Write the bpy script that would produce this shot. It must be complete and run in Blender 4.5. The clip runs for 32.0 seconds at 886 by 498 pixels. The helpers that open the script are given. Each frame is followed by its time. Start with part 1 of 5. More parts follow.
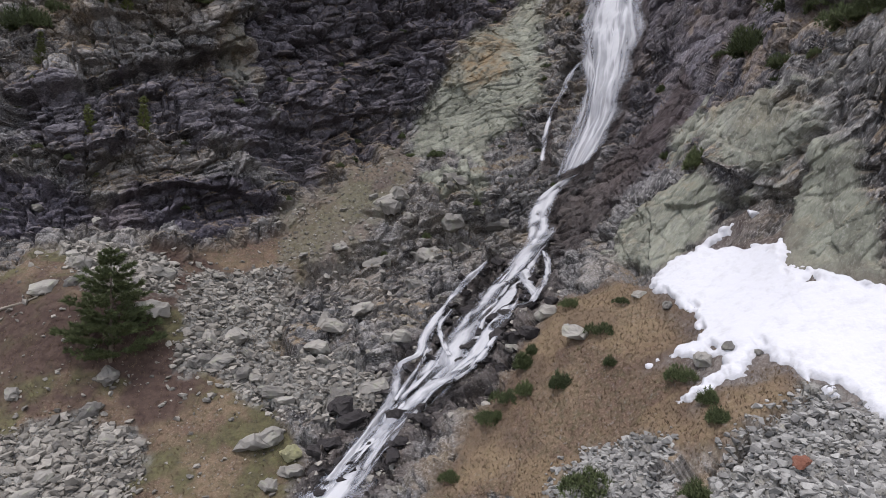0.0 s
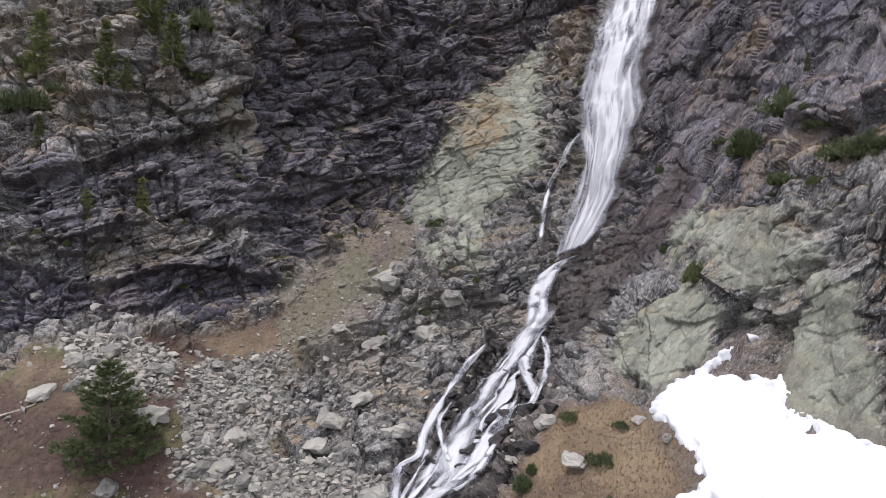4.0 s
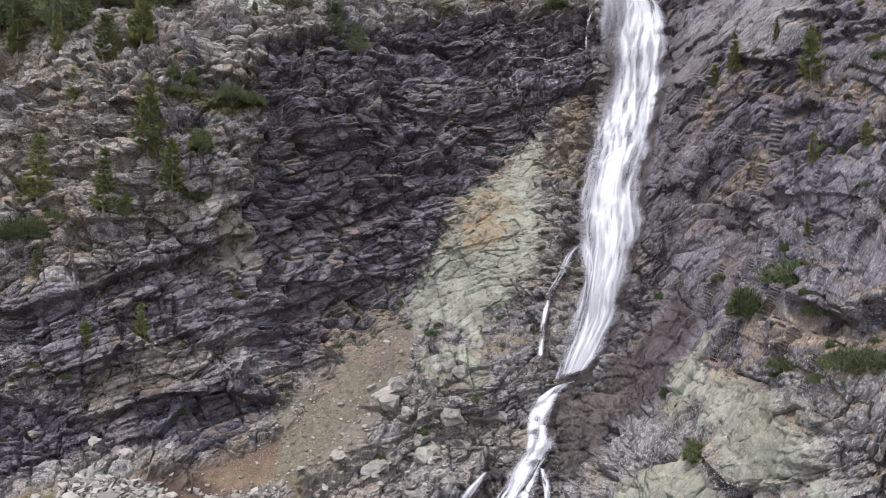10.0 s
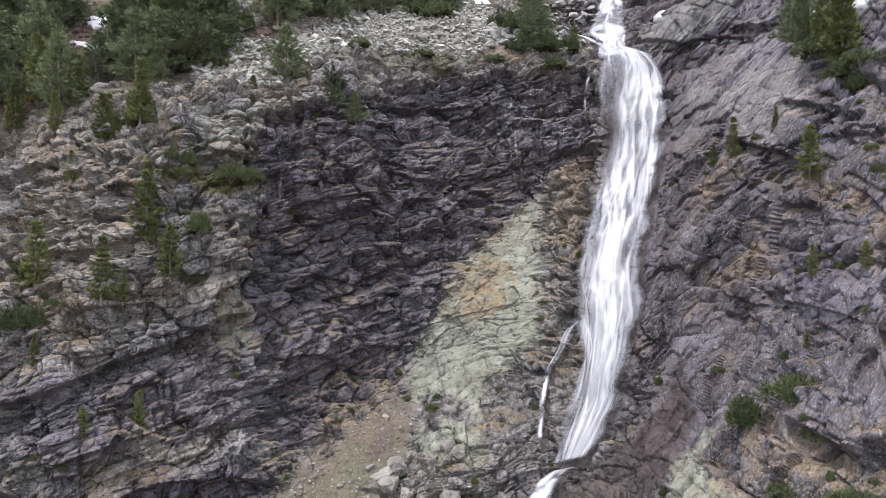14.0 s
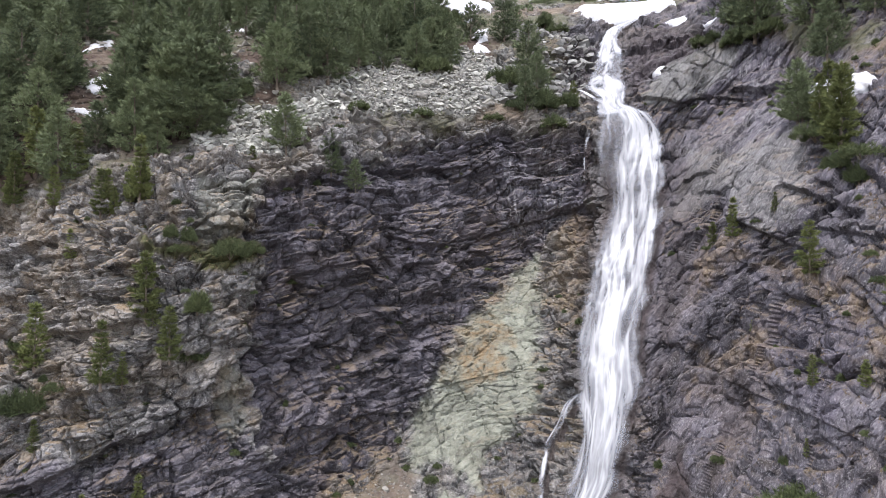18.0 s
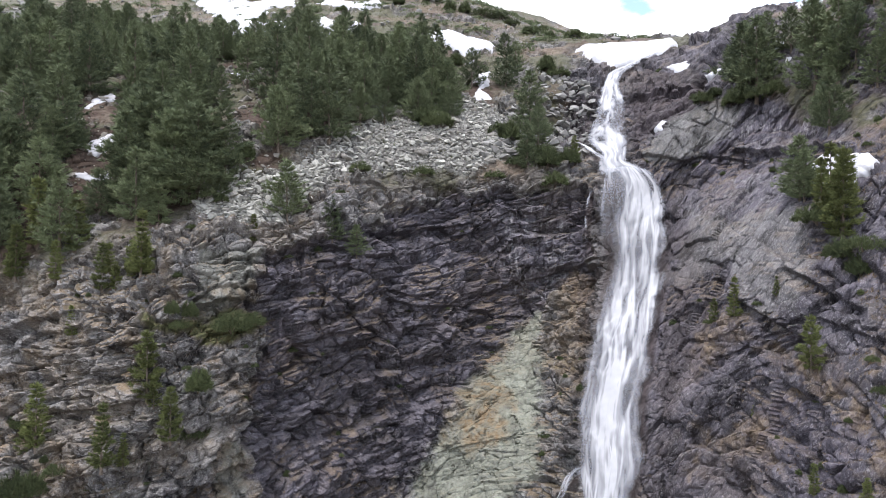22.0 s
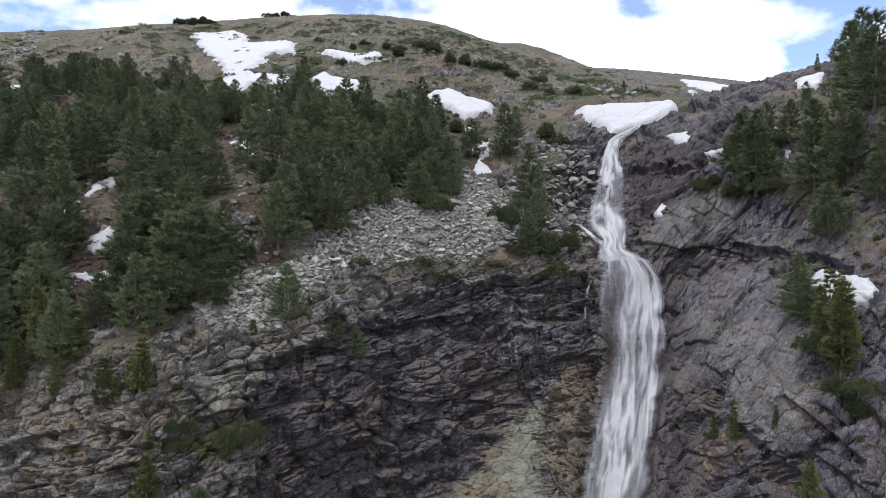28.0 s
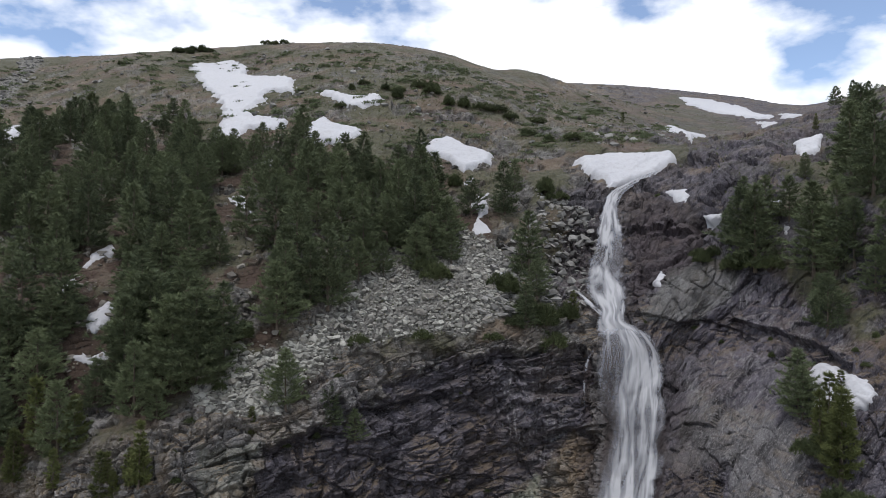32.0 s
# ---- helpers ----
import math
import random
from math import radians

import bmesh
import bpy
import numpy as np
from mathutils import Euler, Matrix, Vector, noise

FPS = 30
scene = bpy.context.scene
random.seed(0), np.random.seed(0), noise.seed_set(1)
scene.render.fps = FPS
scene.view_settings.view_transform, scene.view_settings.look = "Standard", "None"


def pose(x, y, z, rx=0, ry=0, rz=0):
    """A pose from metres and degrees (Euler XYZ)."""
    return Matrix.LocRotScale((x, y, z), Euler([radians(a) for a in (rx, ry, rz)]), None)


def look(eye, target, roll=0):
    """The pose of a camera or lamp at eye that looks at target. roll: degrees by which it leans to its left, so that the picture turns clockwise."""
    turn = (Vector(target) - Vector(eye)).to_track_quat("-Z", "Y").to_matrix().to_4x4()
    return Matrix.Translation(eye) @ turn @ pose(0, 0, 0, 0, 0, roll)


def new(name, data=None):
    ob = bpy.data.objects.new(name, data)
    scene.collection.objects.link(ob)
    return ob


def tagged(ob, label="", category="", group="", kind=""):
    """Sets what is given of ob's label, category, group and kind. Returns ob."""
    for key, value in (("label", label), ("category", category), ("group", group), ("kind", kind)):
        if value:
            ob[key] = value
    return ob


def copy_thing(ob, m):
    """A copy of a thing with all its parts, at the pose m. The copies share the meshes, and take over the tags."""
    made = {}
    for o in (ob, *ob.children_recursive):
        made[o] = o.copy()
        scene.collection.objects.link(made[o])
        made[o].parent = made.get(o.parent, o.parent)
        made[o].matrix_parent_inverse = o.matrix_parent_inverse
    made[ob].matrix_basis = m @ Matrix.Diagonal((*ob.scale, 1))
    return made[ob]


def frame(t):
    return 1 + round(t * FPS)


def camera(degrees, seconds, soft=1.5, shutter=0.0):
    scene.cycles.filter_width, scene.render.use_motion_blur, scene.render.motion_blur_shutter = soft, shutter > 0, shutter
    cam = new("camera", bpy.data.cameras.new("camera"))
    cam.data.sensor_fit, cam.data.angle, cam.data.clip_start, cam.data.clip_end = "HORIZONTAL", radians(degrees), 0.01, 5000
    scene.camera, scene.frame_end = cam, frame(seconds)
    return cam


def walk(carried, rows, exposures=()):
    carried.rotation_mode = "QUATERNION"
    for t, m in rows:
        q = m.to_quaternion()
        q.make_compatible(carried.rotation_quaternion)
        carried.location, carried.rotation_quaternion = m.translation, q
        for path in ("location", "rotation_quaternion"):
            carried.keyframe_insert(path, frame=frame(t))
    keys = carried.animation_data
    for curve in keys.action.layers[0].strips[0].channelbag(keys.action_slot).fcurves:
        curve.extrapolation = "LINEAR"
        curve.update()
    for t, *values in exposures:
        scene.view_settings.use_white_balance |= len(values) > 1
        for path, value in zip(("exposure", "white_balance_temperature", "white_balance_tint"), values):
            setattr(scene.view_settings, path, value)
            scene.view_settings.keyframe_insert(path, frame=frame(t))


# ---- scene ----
cam = camera(68.8, 32.0, soft=0.35)
METRES, EYE, TILT, LEAN, TURN = 100.0, 30.0, 0.0, 0.0, 0.0
ROWS = [
    (0.0, 0.0, 0.0, 0.0, 0.0, 0.0, -0.0),
    (0.5, -0.0004, 0.0001, 0.0149, -0.01, -0.01, -0.01),
    (1.0, -0.0008, 0.0001, 0.0303, -0.06, 0.02, -0.0),
    (1.5, -0.0005, 0.0007, 0.0454, -0.04, 0.02, -0.01),
    (2.0, -0.0012, 0.0005, 0.0598, -0.09, 0.05, 0.01),
    (2.5, -0.0014, 0.0001, 0.0743, -0.12, 0.06, 0.01),
    (3.0, -0.0015, 0.0002, 0.0888, -0.15, 0.08, 0.02),
    (3.5, -0.0014, 0.0003, 0.1035, -0.16, 0.08, 0.03),
    (5.5, -0.0038, -0.0002, 0.1629, -0.28, 0.12, 0.0),
    (6.0, -0.0043, -0.0003, 0.1777, -0.31, 0.13, -0.02),
    (6.5, -0.0041, -0.0, 0.1928, -0.29, 0.13, -0.03),
    (7.0, -0.0039, 0.0001, 0.2077, -0.31, 0.15, -0.04),
    (7.5, -0.0041, 0.0002, 0.2231, -0.34, 0.15, -0.04),
    (8.0, -0.0044, 0.0003, 0.2393, -0.36, 0.14, -0.03),
    (8.5, -0.004, 0.0005, 0.2545, -0.36, 0.16, -0.04),
    (9.0, -0.0044, 0.0003, 0.2701, -0.37, 0.17, -0.04),
    (9.5, -0.0044, 0.0003, 0.2859, -0.38, 0.2, -0.04),
    (10.0, -0.0047, 0.0006, 0.3021, -0.41, 0.2, -0.03),
    (10.5, -0.0045, 0.0008, 0.3175, -0.41, 0.22, -0.03),
    (11.0, -0.0045, 0.0011, 0.333, -0.41, 0.24, -0.03),
    (11.5, -0.004, 0.0013, 0.3485, -0.39, 0.27, -0.03),
    (12.0, -0.0044, 0.0015, 0.3642, -0.42, 0.28, -0.0),
    (12.5, -0.0052, 0.0017, 0.3806, -0.47, 0.28, 0.02),
    (13.0, -0.005, 0.0018, 0.3957, -0.48, 0.31, 0.03),
    (13.5, -0.0053, 0.0017, 0.411, -0.52, 0.34, 0.05),
    (14.0, -0.005, 0.0018, 0.4261, -0.52, 0.37, 0.06),
    (14.5, -0.0052, 0.0019, 0.4414, -0.56, 0.39, 0.07),
    (16.5, -0.0051, 0.0018, 0.5018, -0.6, 0.4, 0.12),
    (17.0, -0.0043, 0.0018, 0.5173, -0.56, 0.44, 0.12),
    (17.5, -0.0056, 0.0015, 0.5328, -0.62, 0.43, 0.1),
    (18.0, -0.0055, 0.0014, 0.5476, -0.6, 0.45, 0.08),
    (18.5, -0.0058, 0.0012, 0.5632, -0.62, 0.44, 0.06),
    (19.0, -0.0057, 0.0014, 0.5787, -0.59, 0.46, 0.06),
    (19.5, -0.0053, 0.0015, 0.5936, -0.56, 0.46, 0.05),
    (20.0, -0.006, 0.0013, 0.6086, -0.57, 0.45, 0.03),
    (20.5, -0.0052, 0.0011, 0.6233, -0.53, 0.44, 0.02),
    (21.0, -0.0056, 0.0012, 0.6378, -0.54, 0.47, 0.0),
    (21.5, -0.0052, 0.001, 0.6528, -0.5, 0.48, -0.01),
    (22.0, -0.0047, 0.0011, 0.6674, -0.47, 0.49, -0.01),
    (22.5, -0.004, 0.0009, 0.682, -0.44, 0.5, -0.01),
    (23.0, -0.0043, 0.0007, 0.6967, -0.47, 0.52, -0.03),
    (23.5, -0.0043, 0.0005, 0.7124, -0.47, 0.54, -0.05),
    (24.0, -0.0043, 0.0002, 0.7276, -0.45, 0.54, -0.06),
    (24.5, -0.0045, -0.0001, 0.7431, -0.44, 0.55, -0.05),
    (25.0, -0.0044, -0.0002, 0.7585, -0.44, 0.57, -0.06),
    (25.5, -0.0044, -0.0003, 0.7741, -0.45, 0.57, -0.05),
    (27.5, -0.0043, -0.001, 0.835, -0.47, 0.62, -0.04),
    (28.0, -0.0042, -0.0011, 0.8508, -0.47, 0.62, -0.06),
    (28.5, -0.0042, -0.0013, 0.8659, -0.47, 0.62, -0.07),
    (29.0, -0.0042, -0.0013, 0.8813, -0.47, 0.63, -0.08),
    (29.5, -0.0042, -0.0012, 0.9011, -0.47, 0.65, -0.07),
    (30.0, -0.0044, -0.0017, 0.9203, -0.48, 0.68, -0.06),
    (30.5, -0.0046, -0.0022, 0.9402, -0.5, 0.73, -0.05),
    (31.0, -0.0045, -0.0021, 0.9601, -0.52, 0.75, -0.05),
    (31.5, -0.0043, -0.002, 0.9801, -0.53, 0.76, -0.05),
    (32.0, -0.0043, -0.002, 0.9996, -0.56, 0.77, -0.07),
]
walk(cam, [(t, pose(0, 0, EYE, TILT, LEAN, TURN) @ pose(METRES * x, METRES * y, METRES * z, 90 + pitch, roll, yaw)) for t, x, y, z, yaw, pitch, roll in ROWS], [(0, -0.25, 6420, 15), (4.5, 0.2, 6420, 15), (10, 0.45, 6420, 15), (19, 0.5, 6380, 14), (24, 0.05, 6250, 13), (28, -0.45, 6300, 12), (32, -0.9, 6350, 11)])

# ---- light ----
SUN_AZIMUTH, SUN_HEIGHT = 215.0, 66.0
world = bpy.data.worlds.new("sky")
scene.world = world
world.use_nodes = True
wn, wl = world.node_tree.nodes, world.node_tree.links
wn.clear()
w_out, w_bg = wn.new("ShaderNodeOutputWorld"), wn.new("ShaderNodeBackground")
w_sky = wn.new("ShaderNodeTexSky")
w_sky.sky_type, w_sky.sun_disc = "NISHITA", False
w_sky.sun_elevation, w_sky.sun_rotation = radians(SUN_HEIGHT), radians(SUN_AZIMUTH)
w_sky.altitude, w_sky.air_density, w_sky.dust_density = 1800, 1.0, 1.5
w_coord, w_map = wn.new("ShaderNodeTexCoord"), wn.new("ShaderNodeMapping")
w_map.inputs["Scale"].default_value = (2.2, 2.2, 4.4)
w_map.inputs["Location"].default_value = (0.37, 0.1, 0.2)
w_noise = wn.new("ShaderNodeTexNoise")
w_noise.inputs["Scale"].default_value, w_noise.inputs["Detail"].default_value = 1.9, 9.0
w_noise.inputs["Roughness"].default_value = 0.52
w_ramp = wn.new("ShaderNodeValToRGB")
w_ramp.color_ramp.elements[0].position, w_ramp.color_ramp.elements[1].position = 0.38, 0.5
w_ramp.color_ramp.elements[0].color = (0.06, 0.06, 0.06, 1)
w_cloud = wn.new("ShaderNodeMix")
w_cloud.data_type = "RGBA"
w_cloud.inputs[7].default_value = (15.0, 15.2, 15.6, 1)
wl.new(w_coord.outputs["Generated"], w_map.inputs["Vector"])
wl.new(w_map.outputs["Vector"], w_noise.inputs["Vector"])
wl.new(w_noise.outputs["Fac"], w_ramp.inputs["Fac"])
wl.new(w_ramp.outputs["Color"], w_cloud.inputs[0])
w_lift = wn.new("ShaderNodeVectorMath")
w_lift.operation = "SCALE"
w_lift.inputs["Scale"].default_value = 2.1
wl.new(w_sky.outputs["Color"], w_lift.inputs[0])
wl.new(w_lift.outputs[0], w_cloud.inputs[6])
wl.new(w_cloud.outputs[2], w_bg.inputs["Color"])
w_bg.inputs["Strength"].default_value = 0.16
wl.new(w_bg.outputs["Background"], w_out.inputs["Surface"])
sun = new("sun", bpy.data.lights.new("sun", "SUN"))
sun.data.energy, sun.data.angle, sun.data.color = 3.4, radians(8), (1.0, 0.95, 0.9)
sun.matrix_world = look((0, 0, 0), (-math.sin(radians(SUN_AZIMUTH)) * math.cos(radians(SUN_HEIGHT)), -math.cos(radians(SUN_AZIMUTH)) * math.cos(radians(SUN_HEIGHT)), -math.sin(radians(SUN_HEIGHT))))


# ---- materials ----
class Nodes:
    """A few short cuts for a node material."""

    def __init__(self, name):
        self.mat = bpy.data.materials.new(name)
        self.mat.use_nodes = True
        self.tree = self.mat.node_tree
        self.bsdf = self.tree.nodes["Principled BSDF"]
        self.out = self.tree.nodes["Material Output"]

    def add(self, kind, **values):
        node = self.tree.nodes.new(kind)
        for key, value in values.items():
            node.inputs[key.replace("_", " ")].default_value = value
        return node

    def link(self, a, b):
        self.tree.links.new(a, b)

    def where(self, scale=(1, 1, 1), turn=(0, 0, 0), source="Object"):
        m = self.add("ShaderNodeMapping", Scale=scale, Rotation=[radians(a) for a in turn])
        self.link(self.add("ShaderNodeTexCoord").outputs[source], m.inputs["Vector"])
        return m.outputs["Vector"]

    def beds(self, turn, scale):
        """Places turned so that the last axis stands across the bedding, then drawn out along it."""
        m = self.add("ShaderNodeMapping", Scale=scale)
        self.link(self.where(turn=turn), m.inputs["Vector"])
        return m.outputs["Vector"]

    def vector(self, op, a, b):
        n = self.add("ShaderNodeVectorMath")
        n.operation = op
        for slot, v in ((0, a), (1, b)):
            if isinstance(v, tuple):
                n.inputs[slot].default_value = v
            else:
                self.link(v, n.inputs[slot])
        return n.outputs["Value" if op == "DOT_PRODUCT" else "Vector"]

    def blend(self, fac, a, b):
        n = self.add("ShaderNodeMix")
        n.data_type = "VECTOR"
        self.link(fac, n.inputs[0])
        self.link(a, n.inputs[4])
        self.link(b, n.inputs[5])
        return n.outputs[1]

    def shaken(self, vector, scale, amount):
        n = self.add("ShaderNodeTexNoise", Scale=scale, Detail=2.0)
        self.link(vector, n.inputs["Vector"])
        off = self.vector("MULTIPLY", self.vector("SUBTRACT", n.outputs["Color"], (0.5, 0.5, 0.5)), (amount, amount, amount))
        return self.vector("ADD", vector, off)

    def shards(self, scale, vector):
        """Broken rock: the height of cells that are each cut to a tilted plane, and a tone for each."""
        v = self.add("ShaderNodeTexVoronoi", Scale=scale)
        self.link(vector, v.inputs["Vector"])
        aim = self.vector("SUBTRACT", v.outputs["Color"], (0.5, 0.5, 0.5))
        off = self.vector("SUBTRACT", vector, v.outputs["Position"])
        lift = self.math("MULTIPLY", self.vector("DOT_PRODUCT", off, aim), 2.4 * scale)
        each = self.vector("DOT_PRODUCT", v.outputs["Color"], (0.5, 0.3, 0.2))
        return self.math("ADD", lift, self.math("MULTIPLY", each, 0.8)), each

    def noise(self, scale, detail=5.0, rough=0.55, vector=None, warp=0.0):
        n = self.add("ShaderNodeTexNoise", Scale=scale, Detail=detail, Roughness=rough, Distortion=warp)
        self.link(vector or self.where(), n.inputs["Vector"])
        return n.outputs["Fac"]

    def cells(self, scale, vector=None, feature="F1", out="Color"):
        n = self.add("ShaderNodeTexVoronoi", Scale=scale)
        n.feature = feature
        self.link(vector or self.where(), n.inputs["Vector"])
        return n.outputs[out]

    def value(self, name):
        n = self.add("ShaderNodeAttribute")
        n.attribute_name = name
        return n.outputs["Fac"]

    def chance(self):
        return self.add("ShaderNodeObjectInfo").outputs["Random"]

    def ramp(self, fac, *stops):
        n = self.add("ShaderNodeValToRGB")
        e = n.color_ramp.elements
        while len(e) < len(stops):
            e.new(0.5)
        for slot, (at, c) in zip(e, stops):
            slot.position, slot.color = at, (c, c, c, 1) if isinstance(c, (int, float)) else (*c, 1)
        self.link(fac, n.inputs["Fac"])
        return n.outputs["Color"]

    def mix(self, fac, a, b, blend="MIX"):
        n = self.add("ShaderNodeMix")
        n.data_type, n.blend_type = "RGBA", blend
        for slot, v in ((0, fac), (6, a), (7, b)):
            if isinstance(v, (int, float)):
                n.inputs[slot].default_value = v if slot == 0 else (v, v, v, 1)
            elif isinstance(v, tuple):
                n.inputs[slot].default_value = (*v, 1)
            else:
                self.link(v, n.inputs[slot])
        return n.outputs[2]

    def math(self, op, a, b=0.0, clamp=False):
        n = self.add("ShaderNodeMath")
        n.operation, n.use_clamp = op, clamp
        for slot, v in ((0, a), (1, b)):
            if isinstance(v, (int, float)):
                n.inputs[slot].default_value = v
            else:
                self.link(v, n.inputs[slot])
        return n.outputs[0]

    def bump(self, height, strength=0.6, distance=0.1, after=None):
        n = self.add("ShaderNodeBump", Strength=strength, Distance=distance)
        self.link(height, n.inputs["Height"])
        if after:
            self.link(after, n.inputs["Normal"])
        return n.outputs["Normal"]

    def done(self, color, rough=0.85, normal=None, specular=0.3):
        for slot, v in (("Base Color", color), ("Roughness", rough), ("Specular IOR Level", specular)):
            if isinstance(v, tuple):
                self.bsdf.inputs[slot].default_value = (*v, 1)
            elif isinstance(v, (int, float)):
                self.bsdf.inputs[slot].default_value = v
            else:
                self.link(v, self.bsdf.inputs[slot])
        if normal:
            self.link(normal, self.bsdf.inputs["Normal"])
        return self.mat


def mountain_material():
    """Bare rock with lichen and seepage stains, scree, soil and dry turf, laid by the areas of the plan."""
    n = Nodes("mountain")
    bed = n.blend(n.value("steep"), n.beds((0, 16, 6), (0.68, 0.68, 1.0)), n.beds((0, 58, -8), (0.42, 0.6, 1.0)))
    bed = n.shaken(n.shaken(bed, 0.12, 3.0), 0.6, 0.8)
    broad, mid, fine = n.noise(0.09, 6, 0.6, bed, 0.4), n.noise(0.75, 8, 0.7, bed, 0.3), n.noise(3.4, 5, 0.66, bed, 0.2)
    slabs, slab_tone = n.shards(0.8, bed)
    chips, chip_tone = n.shards(2.3, bed)
    facet = n.math("ADD", n.math("MULTIPLY", slab_tone, 0.5), n.math("MULTIPLY", chip_tone, 0.5))
    tone = n.math("ADD", n.math("MULTIPLY", mid, 0.42), n.math("ADD", n.math("MULTIPLY", facet, 0.26), n.math("MULTIPLY", n.value("tint"), 0.32)))
    light = n.mix(n.ramp(tone, (0.36, 0.0), (0.62, 1.0)), (0.02, 0.019, 0.021), (0.205, 0.199, 0.193))
    light = n.mix(n.ramp(fine, (0.54, 0.0), (0.7, 0.6)), light, (0.31, 0.3, 0.295))
    light = n.mix(n.ramp(fine, (0.28, 0.8), (0.4, 0.0)), light, (0.034, 0.030, 0.037))
    light = n.mix(n.ramp(broad, (0.5, 0.0), (0.66, 0.5)), light, (0.18, 0.148, 0.11))
    dark = n.mix(n.ramp(tone, (0.36, 0.0), (0.64, 1.0)), (0.0085, 0.007, 0.0095), (0.094, 0.086, 0.108))
    dark = n.mix(n.ramp(fine, (0.56, 0.0), (0.7, 0.75)), dark, (0.2, 0.185, 0.21))
    dark = n.mix(n.ramp(broad, (0.55, 0.0), (0.7, 0.4)), dark, (0.128, 0.099, 0.094))
    streak = n.noise(1.1, 4, 0.6, n.where((1, 1, 0.07)))
    seep = n.ramp(streak, (0.52, 0.0), (0.66, 0.6))
    rock = n.mix(n.value("dark"), n.mix(seep, light, (0.037, 0.034, 0.037)), n.mix(n.ramp(streak, (0.24, 0.5), (0.36, 0.0)), dark, (0.124, 0.118, 0.118)))
    pale = n.mix(n.ramp(tone, (0.35, 0.0), (0.62, 1.0)), (0.085, 0.088, 0.07), (0.225, 0.235, 0.19))
    pale = n.mix(n.ramp(fine, (0.58, 0.0), (0.76, 0.6)), pale, (0.062, 0.062, 0.059))
    rock = n.mix(n.math("MULTIPLY", n.value("pale"), n.ramp(mid, (0.3, 0.55), (0.5, 1.0))), rock, pale)
    run_off = n.ramp(n.noise(1.5, 3, 0.55, n.where((1, 1, 0.1))), (0.5, 0.0), (0.68, 0.6))
    rock = n.mix(n.math("MULTIPLY", n.value("salt"), run_off), rock, (0.3, 0.295, 0.3))
    moss = n.mix(fine, (0.118, 0.082, 0.045), (0.215, 0.16, 0.095))
    rock = n.mix(n.math("MULTIPLY", n.value("moss"), n.ramp(mid, (0.4, 0.2), (0.6, 1.0))), rock, moss)
    grain = n.noise(6.5, 4, 0.7, bed)
    rock = n.mix(n.math("MULTIPLY", n.ramp(grain, (0.36, 0.65), (0.465, 0.0)), n.ramp(n.value("pale"), (0.0, 1.0), (1.0, 0.3))), rock, (0.02, 0.018, 0.02))
    rock = n.mix(n.math("MULTIPLY", n.ramp(grain, (0.54, 0.0), (0.63, 0.55)), n.ramp(n.math("MAXIMUM", n.value("dark"), n.value("pale")), (0.0, 1.0), (1.0, 0.4))), rock, (0.34, 0.334, 0.327))
    rock = n.mix(n.math("MULTIPLY", n.value("wet"), 0.75), rock, n.mix(n.ramp(tone, (0.36, 0.0), (0.62, 1.0)), (0.012, 0.009, 0.009), (0.05, 0.036, 0.033)))
    stone = n.cells(1.9)
    grey = n.mix(n.ramp(stone, (0.1, 0.0), (0.9, 1.0)), (0.06, 0.057, 0.053), (0.21, 0.206, 0.19))
    tuft = n.noise(1.4, 7, 0.7)
    patch = n.noise(0.16, 5, 0.6)
    turf = n.mix(n.ramp(patch, (0.38, 0.0), (0.62, 1.0)), (0.066, 0.041, 0.032), (0.118, 0.085, 0.056))
    turf = n.mix(n.ramp(tuft, (0.45, 0.0), (0.7, 0.85)), turf, (0.038, 0.037, 0.017))
    turf = n.mix(n.ramp(n.noise(5.5, 4, 0.65), (0.5, 0.0), (0.7, 0.7)), turf, (0.190, 0.149, 0.104))
    turf = n.mix(n.ramp(n.noise(2.7, 5, 0.65), (0.6, 0.0), (0.66, 0.75)), turf, (0.126, 0.120, 0.114))
    turf = n.mix(n.math("MULTIPLY", n.value("moss"), n.ramp(tuft, (0.3, 0.35), (0.6, 0.9))), turf, moss)
    turf = n.mix(n.value("green"), turf, n.mix(n.ramp(tuft, (0.35, 0.0), (0.65, 1.0)), (0.02, 0.024, 0.011), (0.082, 0.08, 0.036)))
    soil = n.mix(n.ramp(tuft, (0.35, 0.0), (0.7, 1.0)), (0.031, 0.019, 0.016), (0.071, 0.048, 0.038))
    color = n.mix(n.value("turf"), rock, turf)
    color = n.mix(n.value("soil"), color, soil)
    color = n.mix(n.value("scree"), color, grey)
    rough = n.ramp(n.math("MAXIMUM", n.value("wet"), n.math("MULTIPLY", n.value("dark"), 0.45)), (0.0, 0.9), (1.0, 0.5))
    bare = n.math("SUBTRACT", 1.0, n.math("MAXIMUM", n.value("turf"), n.value("soil")), True)
    bump = n.bump(n.math("MULTIPLY", slabs, bare), 1.0, 0.45)
    bump = n.bump(n.math("MULTIPLY", chips, bare), 1.0, 0.14, bump)
    bump = n.bump(fine, 0.8, 0.12, bump)
    return n.done(color, rough, n.bump(n.noise(9.0, 4, 0.7), 0.8, 0.06, bump), n.ramp(n.value("wet"), (0.0, 0.22), (1.0, 0.12)))


